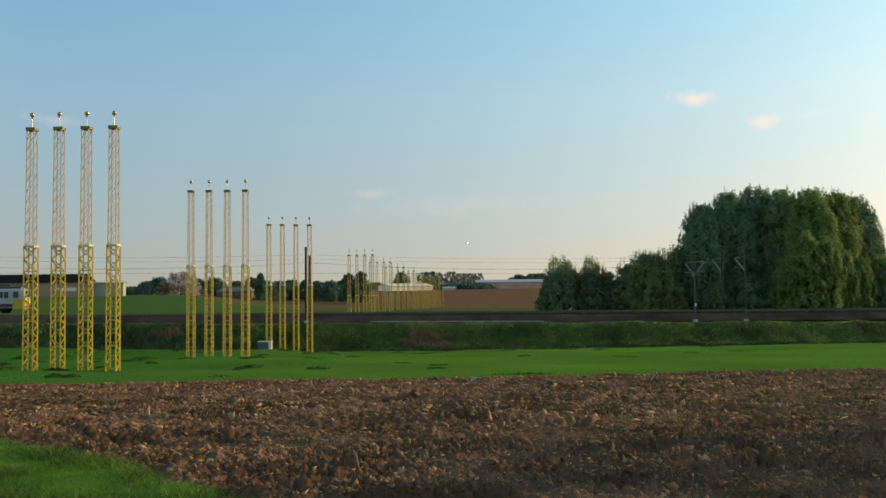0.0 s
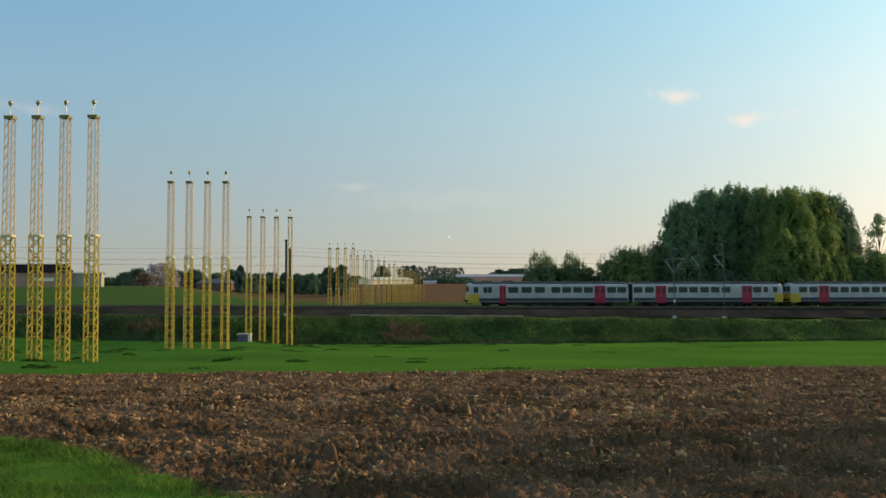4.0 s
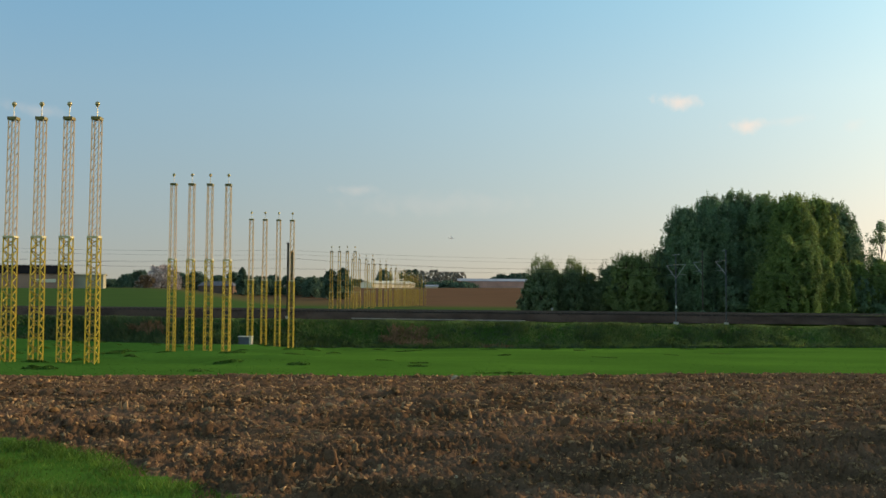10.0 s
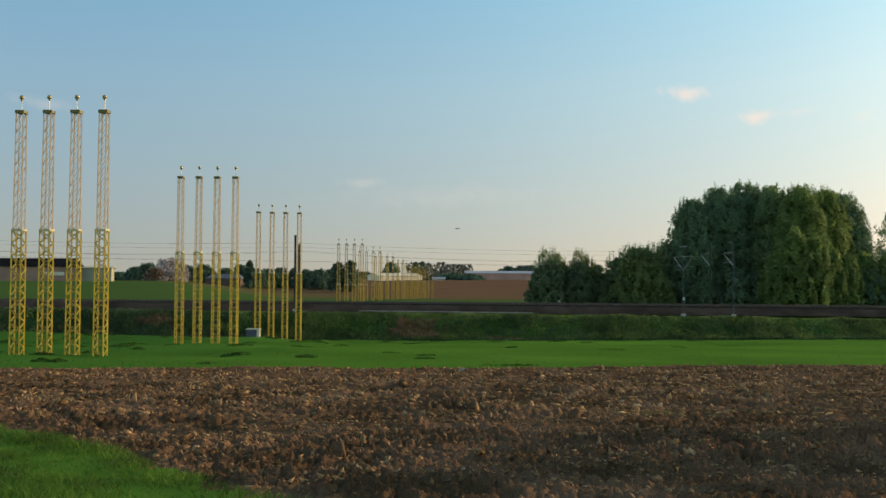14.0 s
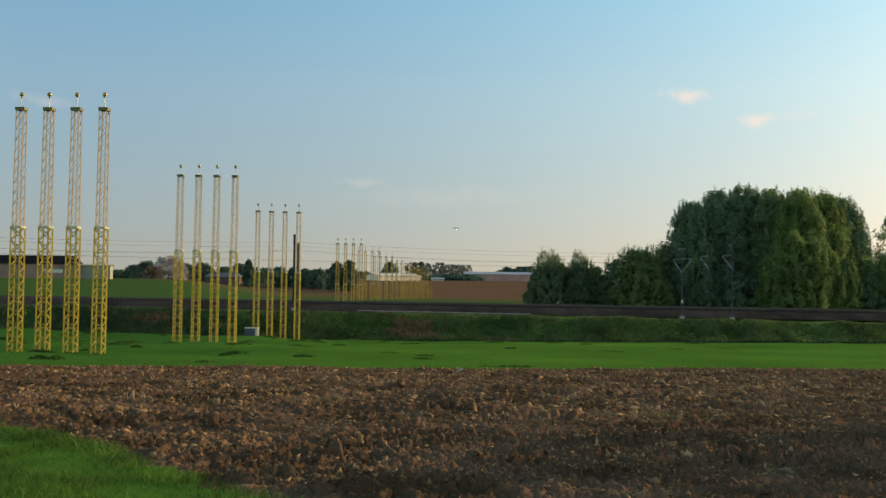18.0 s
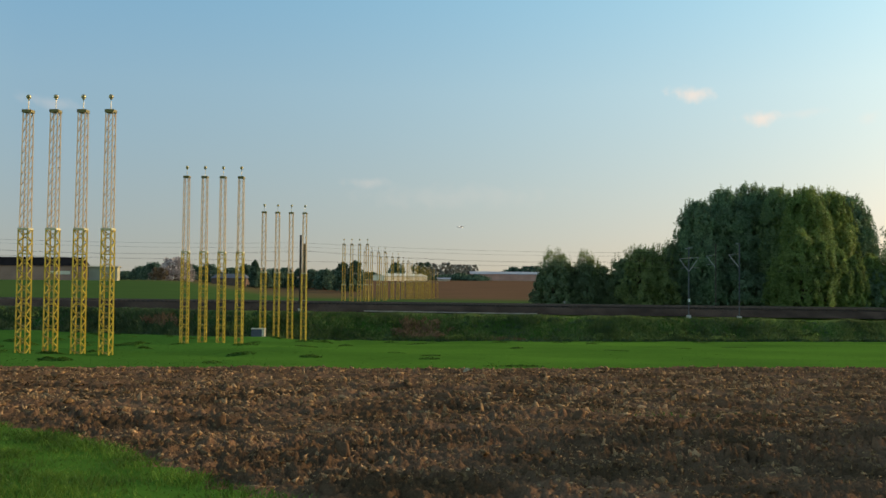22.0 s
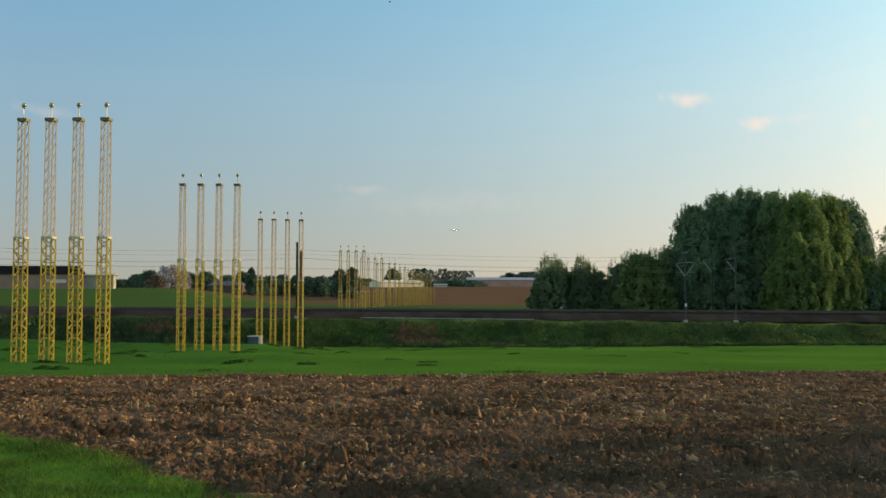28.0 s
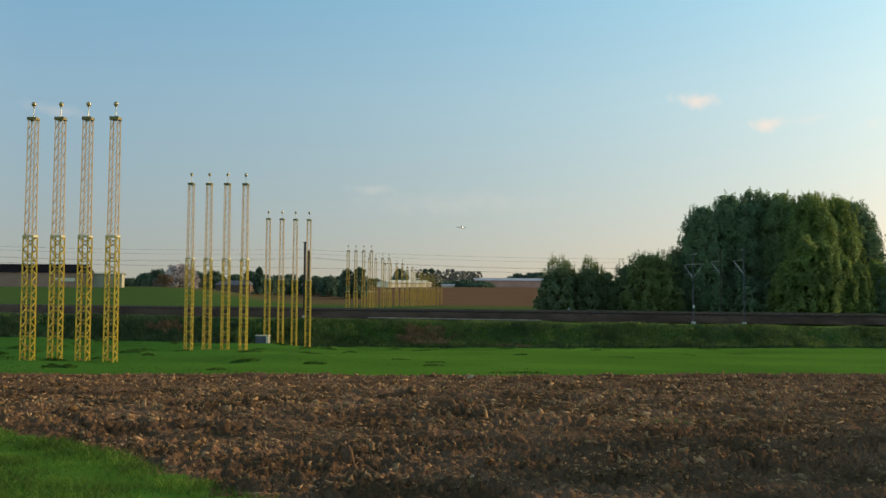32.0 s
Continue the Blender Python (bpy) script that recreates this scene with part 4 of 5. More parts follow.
def light_tower(m, low, high, label, fine=True, group="approach light towers"):
    """A lattice tower: a wider foot section, a slim upper section, a platform and a lamp on a pole."""
    t = thing("light_tower", m, label, "light tower", group)
    w0, w1, w2, w3 = 0.61, 0.58, 0.49, 0.43
    top = low + high
    bars = Soup()
    for za, zb, wa, wb, panel, leg, brace, th in ((-0.4, low, w0, w1, 0.4, LEG, BRACE, 0.07), (low, top, w2, w3, 0.66, LEGTHIN, BRACETHIN, 0.045)):
        for p, r in zip(corners(wa, za), corners(wb, zb)):
            if fine:
                stick("leg", leg, p, r, t)
            else:
                bars.bar(p, r, th * (1.6 if zb == low else 1.2))
        n = max(2, round((zb - za) / panel))
        for k in range(n):
            u, v = k / n, (k + 1) / n
            c0, c1 = corners(wa + (wb - wa) * u, za + (zb - za) * u), corners(wa + (wb - wa) * v, za + (zb - za) * v)
            for j in range(4):
                rise = (k + j) % 2 == 0 if th > 0.06 else j in (0, 1)
                a, b = (c0[j], c1[(j + 1) % 4]) if rise else (c0[(j + 1) % 4], c1[j])
                if fine:
                    stick("brace", brace if j % 2 or th < 0.06 else BRACEFINE, a, b, t)
                else:
                    bars.bar(a, b, th * (0.8 if zb == low else 0.6))
    if fine:
        n = round(low / 1.6)
        for k in range(1, n):
            c0 = corners(w0 + (w1 - w0) * k / n, low * k / n)
            for j in (0, 2):
                stick("rung", BRACE, c0[j], c0[(j + 1) % 4], t)
    else:
        part("lattice", bars, GOLD, t)
    s = Soup()
    h = w1 / 2 + 0.02
    for a, b in (((-h, -h), (h, -h)), ((h, -h), (h, h)), ((h, h), (-h, h)), ((-h, h), (-h, -h))):
        s.bar((*a, low), (*b, low), 0.08, 0.11)
    part("collar", s, COLLAR, t, "pale yellow flange collar")
    s = Soup().box(-0.26, 0.26, -0.26, 0.26, top, top + 0.05)
    for a in (-0.255, 0.255):
        s.box(a - 0.02, a + 0.02, -0.275, 0.275, top - 0.03, top + 0.14).box(-0.275, 0.275, a - 0.02, a + 0.02, top - 0.04, top + 0.15)
    part("platform", s, YELLOWDARK, t, "yellow-brown grating platform")
    part("lamp_pole", Soup().tube([(0, 0, top + 0.05), (0, 0, top + 0.86)], [0.022, 0.018], 8), LAMPGREY, t)
    lamp = part("lamp", Soup().ball((0, 0, top + 0.96), 0.145, 10, 1.0).tube([(0, 0, top + 0.76), (0, 0, top + 0.86)], [0.05, 0.09], 8), LAMPGREY, t, "round grey lamp head", True)
    part("lens", Soup().tube([(0, 0.1, top + 0.97), (0, 0.155, top + 0.97)], [0.1, 0.09], 12), PALEWALL, lamp, "pale glass lens")
    return t


# row: platform height over the datum, lower section's height
ROWS = {0: (11.82, 7.6), 1: (11.16, 8.5), 2: (10.05, 8.3), 4: (8.6, 3.4), 5: (8.1, 3.6), 6: (7.75, 4.2), 7: (7.5, 4.9), 8: (7.3, 5.6), 9: (7.15, 6.2), 10: (7.0, 6.6), 11: (6.9, 6.8), 12: (6.8, 7.0)}
first_of = {}
for i, (plat, low) in ROWS.items():
    for j, l in enumerate(LATERAL if i <= 2 else LATERAL_FAR):
        p = AXIS * (FIRST + PITCH * i) + SIDE * l
        z = ground_at(p.x, p.y)
        m = pose(p.x, p.y, z, 0, 0, -3.2)
        if i <= 2:
            zb = ground_at(*(AXIS * (FIRST + PITCH * i) + SIDE * LATERAL[3]).xy)
            if j == 0:
                first_of[i] = light_tower(m, low, plat - zb - low, "tall yellow steel lattice tower carrying an approach lamp, on the meadow")
            else:
                copy_thing(first_of[i], m)
        elif j == 0:
            first_of[i] = light_tower(m, low, plat - z - low, "yellow steel lattice tower with an approach lamp, in the far field", fine=False)
        else:
            copy_thing(first_of[i], m)


def cabinet():
    p = AXIS * (FIRST + 2 * PITCH - 1.2) + SIDE * -28.5
    z = ground_at(p.x, p.y)
    t = thing("electrical_cabinet", pose(p.x, p.y, z, 0, 0, -3.2), "grey electrical cabinet with a cream end, beside the light towers", "cabinet")
    part("plinth", Soup().box(-0.85, 0.85, -0.5, 0.5, -0.5, 0.1), CONCRETE, t)
    part("body", Soup().box(-0.8, 0.5, -0.45, 0.45, 0.1, 1.13), BOXBLUE, t)
    part("end_panel", Soup().box(0.503, 0.8, -0.47, 0.47, 0.1, 1.16), BOXCREAM, t, "cream painted end")
    part("lid", Soup().box(-0.86, 0.85, -0.52, 0.52, 1.163, 1.26), BOXCREAM, t, "cream lid")
    part("door", Soup().box(-0.7, 0.4, -0.475, -0.453, 0.2, 1.05), BOXBLUE, t)


cabinet()

# ---- trees ----


def outline(shape, u):
    """Half width of a crown, as a share of its greatest, at heights u from 0 to 1."""
    if shape == "column":
        v = 0.55 + 0.45 * np.sin(np.pi * np.minimum(u * 0.95 + 0.1, 1.0))
        return v * np.where(u < 0.8, 1.0, np.sqrt(np.maximum(0.03, 1 - ((u - 0.8) / 0.21) ** 2)))
    if shape == "bush":
        return np.sqrt(np.maximum(0.03, 1 - u ** 2.2))
    return np.sqrt(np.maximum(0.04, 1 - (2 * u - 0.9) ** 2 / 1.25))


def crown(height, width, clear, plumes, leaves, size, seed, shape="round", gaps=0.0, squash=1.0, core=0.16):
    """Upright sprays of leaves on a fluted envelope, and large shaded leaves inside it. Gives the sprays' centres and the leaf mesh."""
    g = np.random.default_rng(seed)
    u = g.random(plumes) ** 0.85
    ang = g.random(plumes) * 2 * np.pi
    flute = 1 + 0.09 * np.sin(5 * ang + seed) + 0.06 * np.sin(9 * ang + 2.3 * seed + 4 * u)
    env = width / 2 * outline(shape, u) * flute
    rx = width * (0.035 + 0.045 * g.random(plumes)) * (1.15 - 0.4 * u) * (1.25 if plumes < 100 else 1.0)
    rz = rx * (1.0 + 0.8 * g.random(plumes)) * squash
    q = np.maximum(env - rx * 0.7, 0.1) * (1 - 0.55 * g.random(plumes) ** 2.5)
    peak = 1 - 0.09 * np.abs(np.sin(2.5 * ang + 1.7 * seed)) * (q / width * 2) ** 2 - 0.05 * g.random(plumes) ** 3
    top = clear + (height * peak - clear) * (0.02 + 0.98 * u)
    c = np.stack([np.cos(ang) * q, np.sin(ang) * q, np.minimum(top, height - rz * 0.75)], 1)
    k = g.choice(plumes, leaves, p=rx * rz / (rx * rz).sum())
    d = g.normal(size=(leaves, 3))
    d /= np.linalg.norm(d, axis=1)[:, None]
    r = (1 - gaps) * (0.3 + 0.85 * g.random(leaves) ** 0.6)
    taper = 1 - 0.4 * d[:, 2]
    p = c[k] + d * r[:, None] * np.stack([rx[k] * taper, rx[k] * taper, rz[k]], 1)
    facing = np.stack([p[:, 0], p[:, 1], np.full(leaves, 0.12 * width)], 1)
    facing /= np.linalg.norm(facing, axis=1)[:, None]
    v, f = leaf_quads(p, facing, size * (0.6 + 0.8 * g.random(leaves)), g)
    m = int(leaves * core)
    if m > 0:
        w = 0.02 + 0.9 * g.random(m)
        e = width / 2 * outline(shape, w) * 0.74 * np.sqrt(g.random(m))
        t = g.random(m) * 2 * np.pi
        p = np.stack([np.cos(t) * e, np.sin(t) * e, clear * 0.5 + (height - clear * 0.5) * w], 1)
        v2, f2 = leaf_quads(p, np.zeros((m, 3)), size * (2.0 + 1.6 * g.random(m)), g)
        f = np.concatenate([f, f2 + len(v)])
        v = np.concatenate([v, v2])
    return c, v, f


def tree(name, x, y, height, width, clear, seed, mat, label, leaves, size, shape="round", clumps=46, group="", category="tree", gaps=0.0, trunks=1, squash=1.0, shoots=0):
    z = ground_at(x, y)
    t = thing(name, pose(x, y, z), label, category, group)
    g = np.random.default_rng(seed + 900)
    c, v, f = crown(height, width, clear, clumps, leaves, size, seed, shape, gaps, squash, 0.0 if gaps else 0.11)
    bark = Soup()
    for k in range(trunks):
        bx, by = (g.random(2) - 0.5) * 0.5 * (trunks > 1) * width * 0.5
        rad = height * 0.016 + 0.06
        pts = [(bx + 0.12 * u * (g.random() - 0.5), by + 0.12 * u * (g.random() - 0.5), u * height * 0.7 - 0.3) for u in np.linspace(0, 1, 7)]
        bark.tube(pts, [rad * (1.25 - 1.1 * u) for u in np.linspace(0, 1, 7)], 8)
    for k in range(min(len(c), 26)):
        e = Vector(c[k])
        s = Vector((0, 0, max(clear * 0.6, e.z - 0.30 * height)))
        mid = s.lerp(e, 0.5) + Vector((0, 0, 0.03 * height))
        bark.tube([s, mid, e], [0.4 * height * 0.007 + 0.02, 0.4 * height * 0.005 + 0.015, 0.012] if gaps < 0 else [height * 0.007 + 0.02, height * 0.005 + 0.015, 0.015], 5)
    if shoots:
        sc = []
        for k in range(shoots):
            a, q = g.random() * 2 * math.pi, math.sqrt(g.random()) * 0.36 * width
            h0 = height * (1 - 0.9 * (q / width) ** 2) - 0.6
            h1 = h0 + 0.5 + 1.3 * g.random() ** 1.5
            e = (math.cos(a) * q + 0.3 * (g.random() - 0.5), math.sin(a) * q, h1)
            bark.tube([(math.cos(a) * q, math.sin(a) * q, h0 - 0.8), e], [0.03, 0.012], 5)
            sc += [(e[0], e[1], h0 + (h1 - h0) * u) for u in (0.1, 0.4, 0.7, 1.0)]
        sc = np.repeat(np.array(sc), 11, 0)
        v2, f2 = leaf_quads(sc + 0.13 * g.normal(size=sc.shape) * np.array([1, 1, 1.5]), np.zeros(sc.shape), np.full(len(sc), size * 0.75), g)
        f = np.concatenate([f, f2 + len(v)])
        v = np.concatenate([v, v2])
    part("trunk", bark, BARK, t)
    child("crown", mesh("crown", v, f, mat), t)
    return t


def at(x_over_y, y):
    return x_over_y * y, y


TALL = "tall dark green broadleaf tree in dense leaf behind the railway"
LIT = "tall broadleaf tree with yellow-green leaves catching low sun"
for k, (a, y, top, width, mat, lab, shape) in enumerate((
        (0.281, 160, 0.0889, 8.5, LEAFA, TALL, "column"), (0.308, 163, 0.1015, 9.0, LEAFA, TALL, "column"), (0.336, 166, 0.1079, 9.5, LEAFA, TALL, "column"),
        (0.366, 164, 0.1045, 9.5, LEAFM, TALL, "column"), (0.396, 161, 0.1055, 10.0, LEAFB, LIT, "column"), (0.424, 164, 0.1015, 8.5, LEAFB, LIT, "column"),
        (0.444, 168, 0.0965, 8.5, LEAFA, TALL, "column"), (0.456, 172, 0.083, 4.5, LEAFA, TALL, "column"))):
    x, y = at(a, y)
    h = top * y + EYE - ground_at(x, y)
    tree("tree", x, y, h, width + 1.8, 0.6, 60 + k, mat, lab, 34000, 0.165, shape, 460, "trees behind the railway", squash=1.2, shoots=26)
x, y = at(0.496, 168)
tree("tree", x, y, 0.0765 * y + EYE - ground_at(x, y), 6.0, 5.0, 81, LEAFA, "slender tree with open sparse foliage behind the railway", 4600, 0.17, "round", 60, "trees behind the railway", gaps=-0.7)
for k, (a, y, h, w) in enumerate(((0.468, 160, 9.5, 7), (0.495, 160, 9.6, 8), (0.53, 163, 9.5, 9), (0.565, 165, 9, 9))):
    x, y = at(a, y)
    tree("tree", x, y, h, w, 0.3, 90 + k, LEAFB, "dark green tree in full leaf behind the railway", 8000, 0.19, "bush" if k < 2 else "round", 50, "trees behind the railway")
for k, (a, y, h, w) in enumerate(((0.372, 152, 9, 6), (0.392, 151, 13, 7), (0.413, 152, 12, 7), (0.432, 154, 10, 6), (0.449, 155, 9, 5))):
    x, y = at(a, y)
    tree("tree", x, y, h, w, 0.2, 100 + k, LEAFB, "leafy yellow-green willow drooping to the ground by the railway", 11000, 0.155, "bush", 150, "trees behind the railway", squash=1.5)
# a loose row added out of view to shade the ploughed field's side
for k, (x, y, h) in enumerate(((50.0, 36.0, 12.0), (30.5, 23.0, 11.5), (36.0, 24.0, 11.0), (58.0, 44.0, 13.5), (45.0, 29.0, 10.0), (66.0, 55.0, 14.0), (41.0, 21.0, 9.0))):
    tree("tree", x, y, h, 7.0, 1.5, 140 + k, LEAFA, "unseen green tree with open foliage, added to shade the ploughed field", 2600, 0.24, "round", 60, "field trees", gaps=0.1)
BUSH = "dense dark green bush beside the railway"
for k, (a, y, top, w, mat, tips) in enumerate(((0.117, 158, 0.018, 5.0, LEAFC, 12), (0.127, 156, 0.024, 6.5, LEAFC, 30), (0.141, 160, 0.021, 5, LEAFC, 8), (0.158, 158, 0.022, 5.5, LEAFC, 30), (0.176, 160, 0.019, 6, LEAFC, 8),
                                             (0.200, 158, 0.027, 6.5, LEAFC, 12), (0.217, 156, 0.037, 8.5, LEAFD, 44), (0.234, 157, 0.036, 8.5, LEAFD, 44), (0.252, 160, 0.043, 6, LEAFC, 30))):
    x, y = at(a, y)
    h = top * y + EYE - ground_at(x, y)
    tree("bush", x, y, h, w, 0.1, 110 + k, mat, BUSH if mat is LEAFC else "rounded lighter green bush at the edge of the railway", 10000, 0.145, "bush", 120, "bushes by the railway", "bush", trunks=3, shoots=tips)
# young open-crowned trees growing through the bushes
for k, (a, top, w) in enumerate(((0.1245, 0.0355, 4.6), (0.134, 0.031, 3.6), (0.157, 0.0335, 3.8), (0.166, 0.026, 3.2))):
    x, y = at(a, 159)
    h = top * y + EYE - ground_at(x, y)
    tree("tree", x, y, h, w, h * 0.45, 125 + k, LEAFD, "young tree with thin feathery foliage among the bushes", 1150, 0.12, "round", 60, "young trees by the railway", gaps=-0.5, shoots=14)

g = np.random.default_rng(75)
for k, a in enumerate(np.arange(0.119, 0.27, 0.0145)):
    x, y = at(a, 161 + 2.5 * g.random())
    tree("bush", x, y, 3.8 + 2.2 * g.random(), 5.5 + 1.5 * g.random(), 0.0, 150 + k, LEAFC, "low dark green undergrowth bush beside the railway", 3600, 0.18, "bush", 46, "bushes by the railway", "bush", trunks=3)
for k, a in enumerate(np.arange(0.275, 0.50, 0.018)):
    x, y = at(a, 157 + 3 * g.random())
    tree("bush", x, y, 4.5 + 3.0 * g.random(), 6.0, 0.0, 170 + k, LEAFA, "leafy undergrowth below the tall trees", 3600, 0.19, "bush", 46, "undergrowth below the trees", "bush", trunks=3)

# ---- the far side of the fields ----


def far_tree(a, y, top, width, mat, label, seed, leaves=3000, size=0.4, shape="bush", gaps=0.0, group="far trees"):
    """top: its height over its distance, seen from the eye."""
    x, y = at(a, y)
    z = ground_at(x, y)
    tree("tree", x, y, top * y + EYE - z, width, 0.06 * (top * y + EYE - z), seed, mat, label, leaves, size, shape, 54, group, gaps=gaps)


FARLAB = "hazy dark green tree at the far edge of the fields"
g = np.random.default_rng(77)
FAR_LINE = ((-0.335, 0.008, 14), (-0.318, 0.014, 16), (-0.305, 0.018, 18), (-0.266, 0.016, 18), (-0.245, 0.017, 17), (-0.222, 0.013, 16), (-0.206, 0.017, 14), (-0.19, 0.013, 18), (-0.176, 0.012, 18), (-0.163, 0.014, 16),
            (-0.148, 0.013, 16), (-0.134, 0.012, 18), (-0.121, 0.013, 16), (-0.11, 0.012, 14))
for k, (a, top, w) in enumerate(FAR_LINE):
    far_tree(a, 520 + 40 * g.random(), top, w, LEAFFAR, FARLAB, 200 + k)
far_tree(-0.282, 500, 0.0235, 25, BLOSSOM, "pale pink blossoming tree at the far edge of the fields", 230, 4200, 0.36, "bush", 0.0)
far_tree(-0.299, 480, 0.0125, 13, LEAFBROWN, "dull brown budding bush at the far edge of the fields", 231, 900, 0.5, "bush", 0.1)
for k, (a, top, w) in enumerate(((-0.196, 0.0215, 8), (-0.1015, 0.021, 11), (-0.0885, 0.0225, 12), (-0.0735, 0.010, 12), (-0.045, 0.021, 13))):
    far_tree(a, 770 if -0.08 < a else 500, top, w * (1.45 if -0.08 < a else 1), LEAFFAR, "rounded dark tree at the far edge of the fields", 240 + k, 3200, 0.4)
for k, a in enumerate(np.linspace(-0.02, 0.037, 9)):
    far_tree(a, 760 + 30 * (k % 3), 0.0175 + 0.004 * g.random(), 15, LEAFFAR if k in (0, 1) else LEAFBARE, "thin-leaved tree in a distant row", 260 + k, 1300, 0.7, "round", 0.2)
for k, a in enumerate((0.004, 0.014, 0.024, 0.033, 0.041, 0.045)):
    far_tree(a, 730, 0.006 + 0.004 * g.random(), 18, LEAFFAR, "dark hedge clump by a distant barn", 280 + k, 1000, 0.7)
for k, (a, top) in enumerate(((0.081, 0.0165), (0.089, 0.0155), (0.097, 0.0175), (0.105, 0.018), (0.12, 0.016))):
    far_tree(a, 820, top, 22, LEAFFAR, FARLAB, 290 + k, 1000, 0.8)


def shed(name, x0, x1, y, depth, base, eaves, ridge, wall_mat, roof_mat, label, doors=0, windows=0, hip=0.0, turn=0.0):
    """A long building with a pitched roof, turned by some degrees; heights above the datum."""
    xm = (x0 + x1) / 2
    w = abs(x1 - x0) / 2
    z = min(ground_at(xm, y), base) - 0.5
    t = thing(name, pose(xm, y, z, 0, 0, turn), label, "building")
    e, r = eaves - z, ridge - z
    part("wall", Soup().box(-w, w, 0, 0.3, 0, e), wall_mat, t)
    part("wall", Soup().box(-w, w, depth - 0.3, depth, 0, e), wall_mat, t)
    gt = e + 0.01 if hip else r - 0.15
    for a in (-w, w - 0.3):
        s = Soup()
        s.add([(a, 0.3, 0), (a, depth - 0.3, 0), (a, depth - 0.3, e), (a, depth / 2, gt), (a, 0.3, e), (a + 0.3, 0.3, 0), (a + 0.3, depth - 0.3, 0), (a + 0.3, depth - 0.3, e), (a + 0.3, depth / 2, gt), (a + 0.3, 0.3, e)],
              [(0, 1, 2, 3, 4), (9, 8, 7, 6, 5), (0, 5, 6, 1), (1, 6, 7, 2), (2, 7, 8, 3), (3, 8, 9, 4), (4, 9, 5, 0)])
        part("gable", s, wall_mat, t)
    if hip:
        o, d2 = 0.5, depth / 2
        part("roof", Soup().add([(-w - o, -o, e), (w + o, -o, e), (w + o, depth + o, e), (-w - o, depth + o, e), (-w + hip, d2, r + 0.2), (w - hip, d2, r + 0.2)],
                                [(0, 1, 5, 4), (1, 2, 5), (2, 3, 4, 5), (3, 0, 4), (3, 2, 1, 0)]), roof_mat, t)
    for y0, y1 in () if hip else ((-0.6, depth / 2), (depth + 0.6, depth / 2)):
        s = Soup()
        s.add([(-w - 0.5, y0, e - 0.1), (w + 0.5, y0, e - 0.1), (w + 0.5, y1, r), (-w - 0.5, y1, r), (-w - 0.5, y0, e + 0.15), (w + 0.5, y0, e + 0.15), (w + 0.5, y1, r + 0.25), (-w - 0.5, y1, r + 0.25)],
              [(0, 1, 2, 3), (7, 6, 5, 4), (0, 4, 5, 1), (1, 5, 6, 2), (2, 6, 7, 3), (3, 7, 4, 0)])
        part("roof", s, roof_mat, t)
    for k in range(doors):
        a = -w + 2 * w * (k + 0.5) / doors
        part("door", Soup().box(a - w / doors * 0.55, a + w / doors * 0.55, -0.08, -0.003, 0.3, e * 0.62), PALEWALL, t, "pale sliding door")
    for k in range(windows):
        a = -w + 2 * w * (k + 0.5) / windows
        win = part("window", Soup().box(a - 0.9, a + 0.9, -0.05, -0.003, e * 0.55, e * 0.8), PALEWALL, t)
        part("pane", Soup().box(a - 0.75, a + 0.75, -0.07, -0.053, e * 0.57, e * 0.78), GLASSMAT, win)
    return t


# long farm building at the left, with a beige annex
farm = shed("farm_building", -0.56 * 345, -0.382 * 345, 345, 7, 1.6, 0.0135 * 345 + EYE, 0.0222 * 345 + EYE, BRICKPINK, ROOFDARK, "long pale brick farm building with a dark hipped roof", windows=0, hip=0.7)
part("door", Soup().box(18.5, 26.5, -0.1, -0.003, 2.6, 3.9), PALEWALL, farm, "low pale sliding door")
shed("annex", -0.379 * 345, -0.347 * 345, 348, 3, 1.6, 0.0125 * 345 + EYE, 0.0135 * 345 + EYE, BEIGE, BEIGE, "beige rendered annex with a low flat roof", doors=0)
shed("barn", -0.243 * 505, -0.206 * 505, 505, 12, 1.3, 0.002 * 505 + EYE, 0.0065 * 505 + EYE, WALLBROWN, ROOFSLATE, "low brown barn with a grey metal roof among trees", doors=0, hip=2.0)
shed("warehouse", -0.062 * 700, -0.005 * 700, 700, 16, 2.4, 0.0058 * 700 + EYE, 0.0084 * 700 + EYE, PALEWALL, ROOFCREAM, "long pale warehouse behind the light towers", turn=38)
shed("white_shed", 0.0 * 700, 0.014 * 700, 712, 12, 0.5, 0.003 * 712 + EYE, 0.0045 * 712 + EYE, PALEWALL, ROOFPALE, "small pale shed at the edge of the bare field")
shed("brick_hall", 0.036 * 760, 0.140 * 760, 765, 40, 1.5, 0.009 * 765 + EYE, 0.0118 * 765 + EYE, HALLBRICK, ROOFPALE, "long pinkish hall with a pale metal roof", windows=0)

# ---- clouds ----


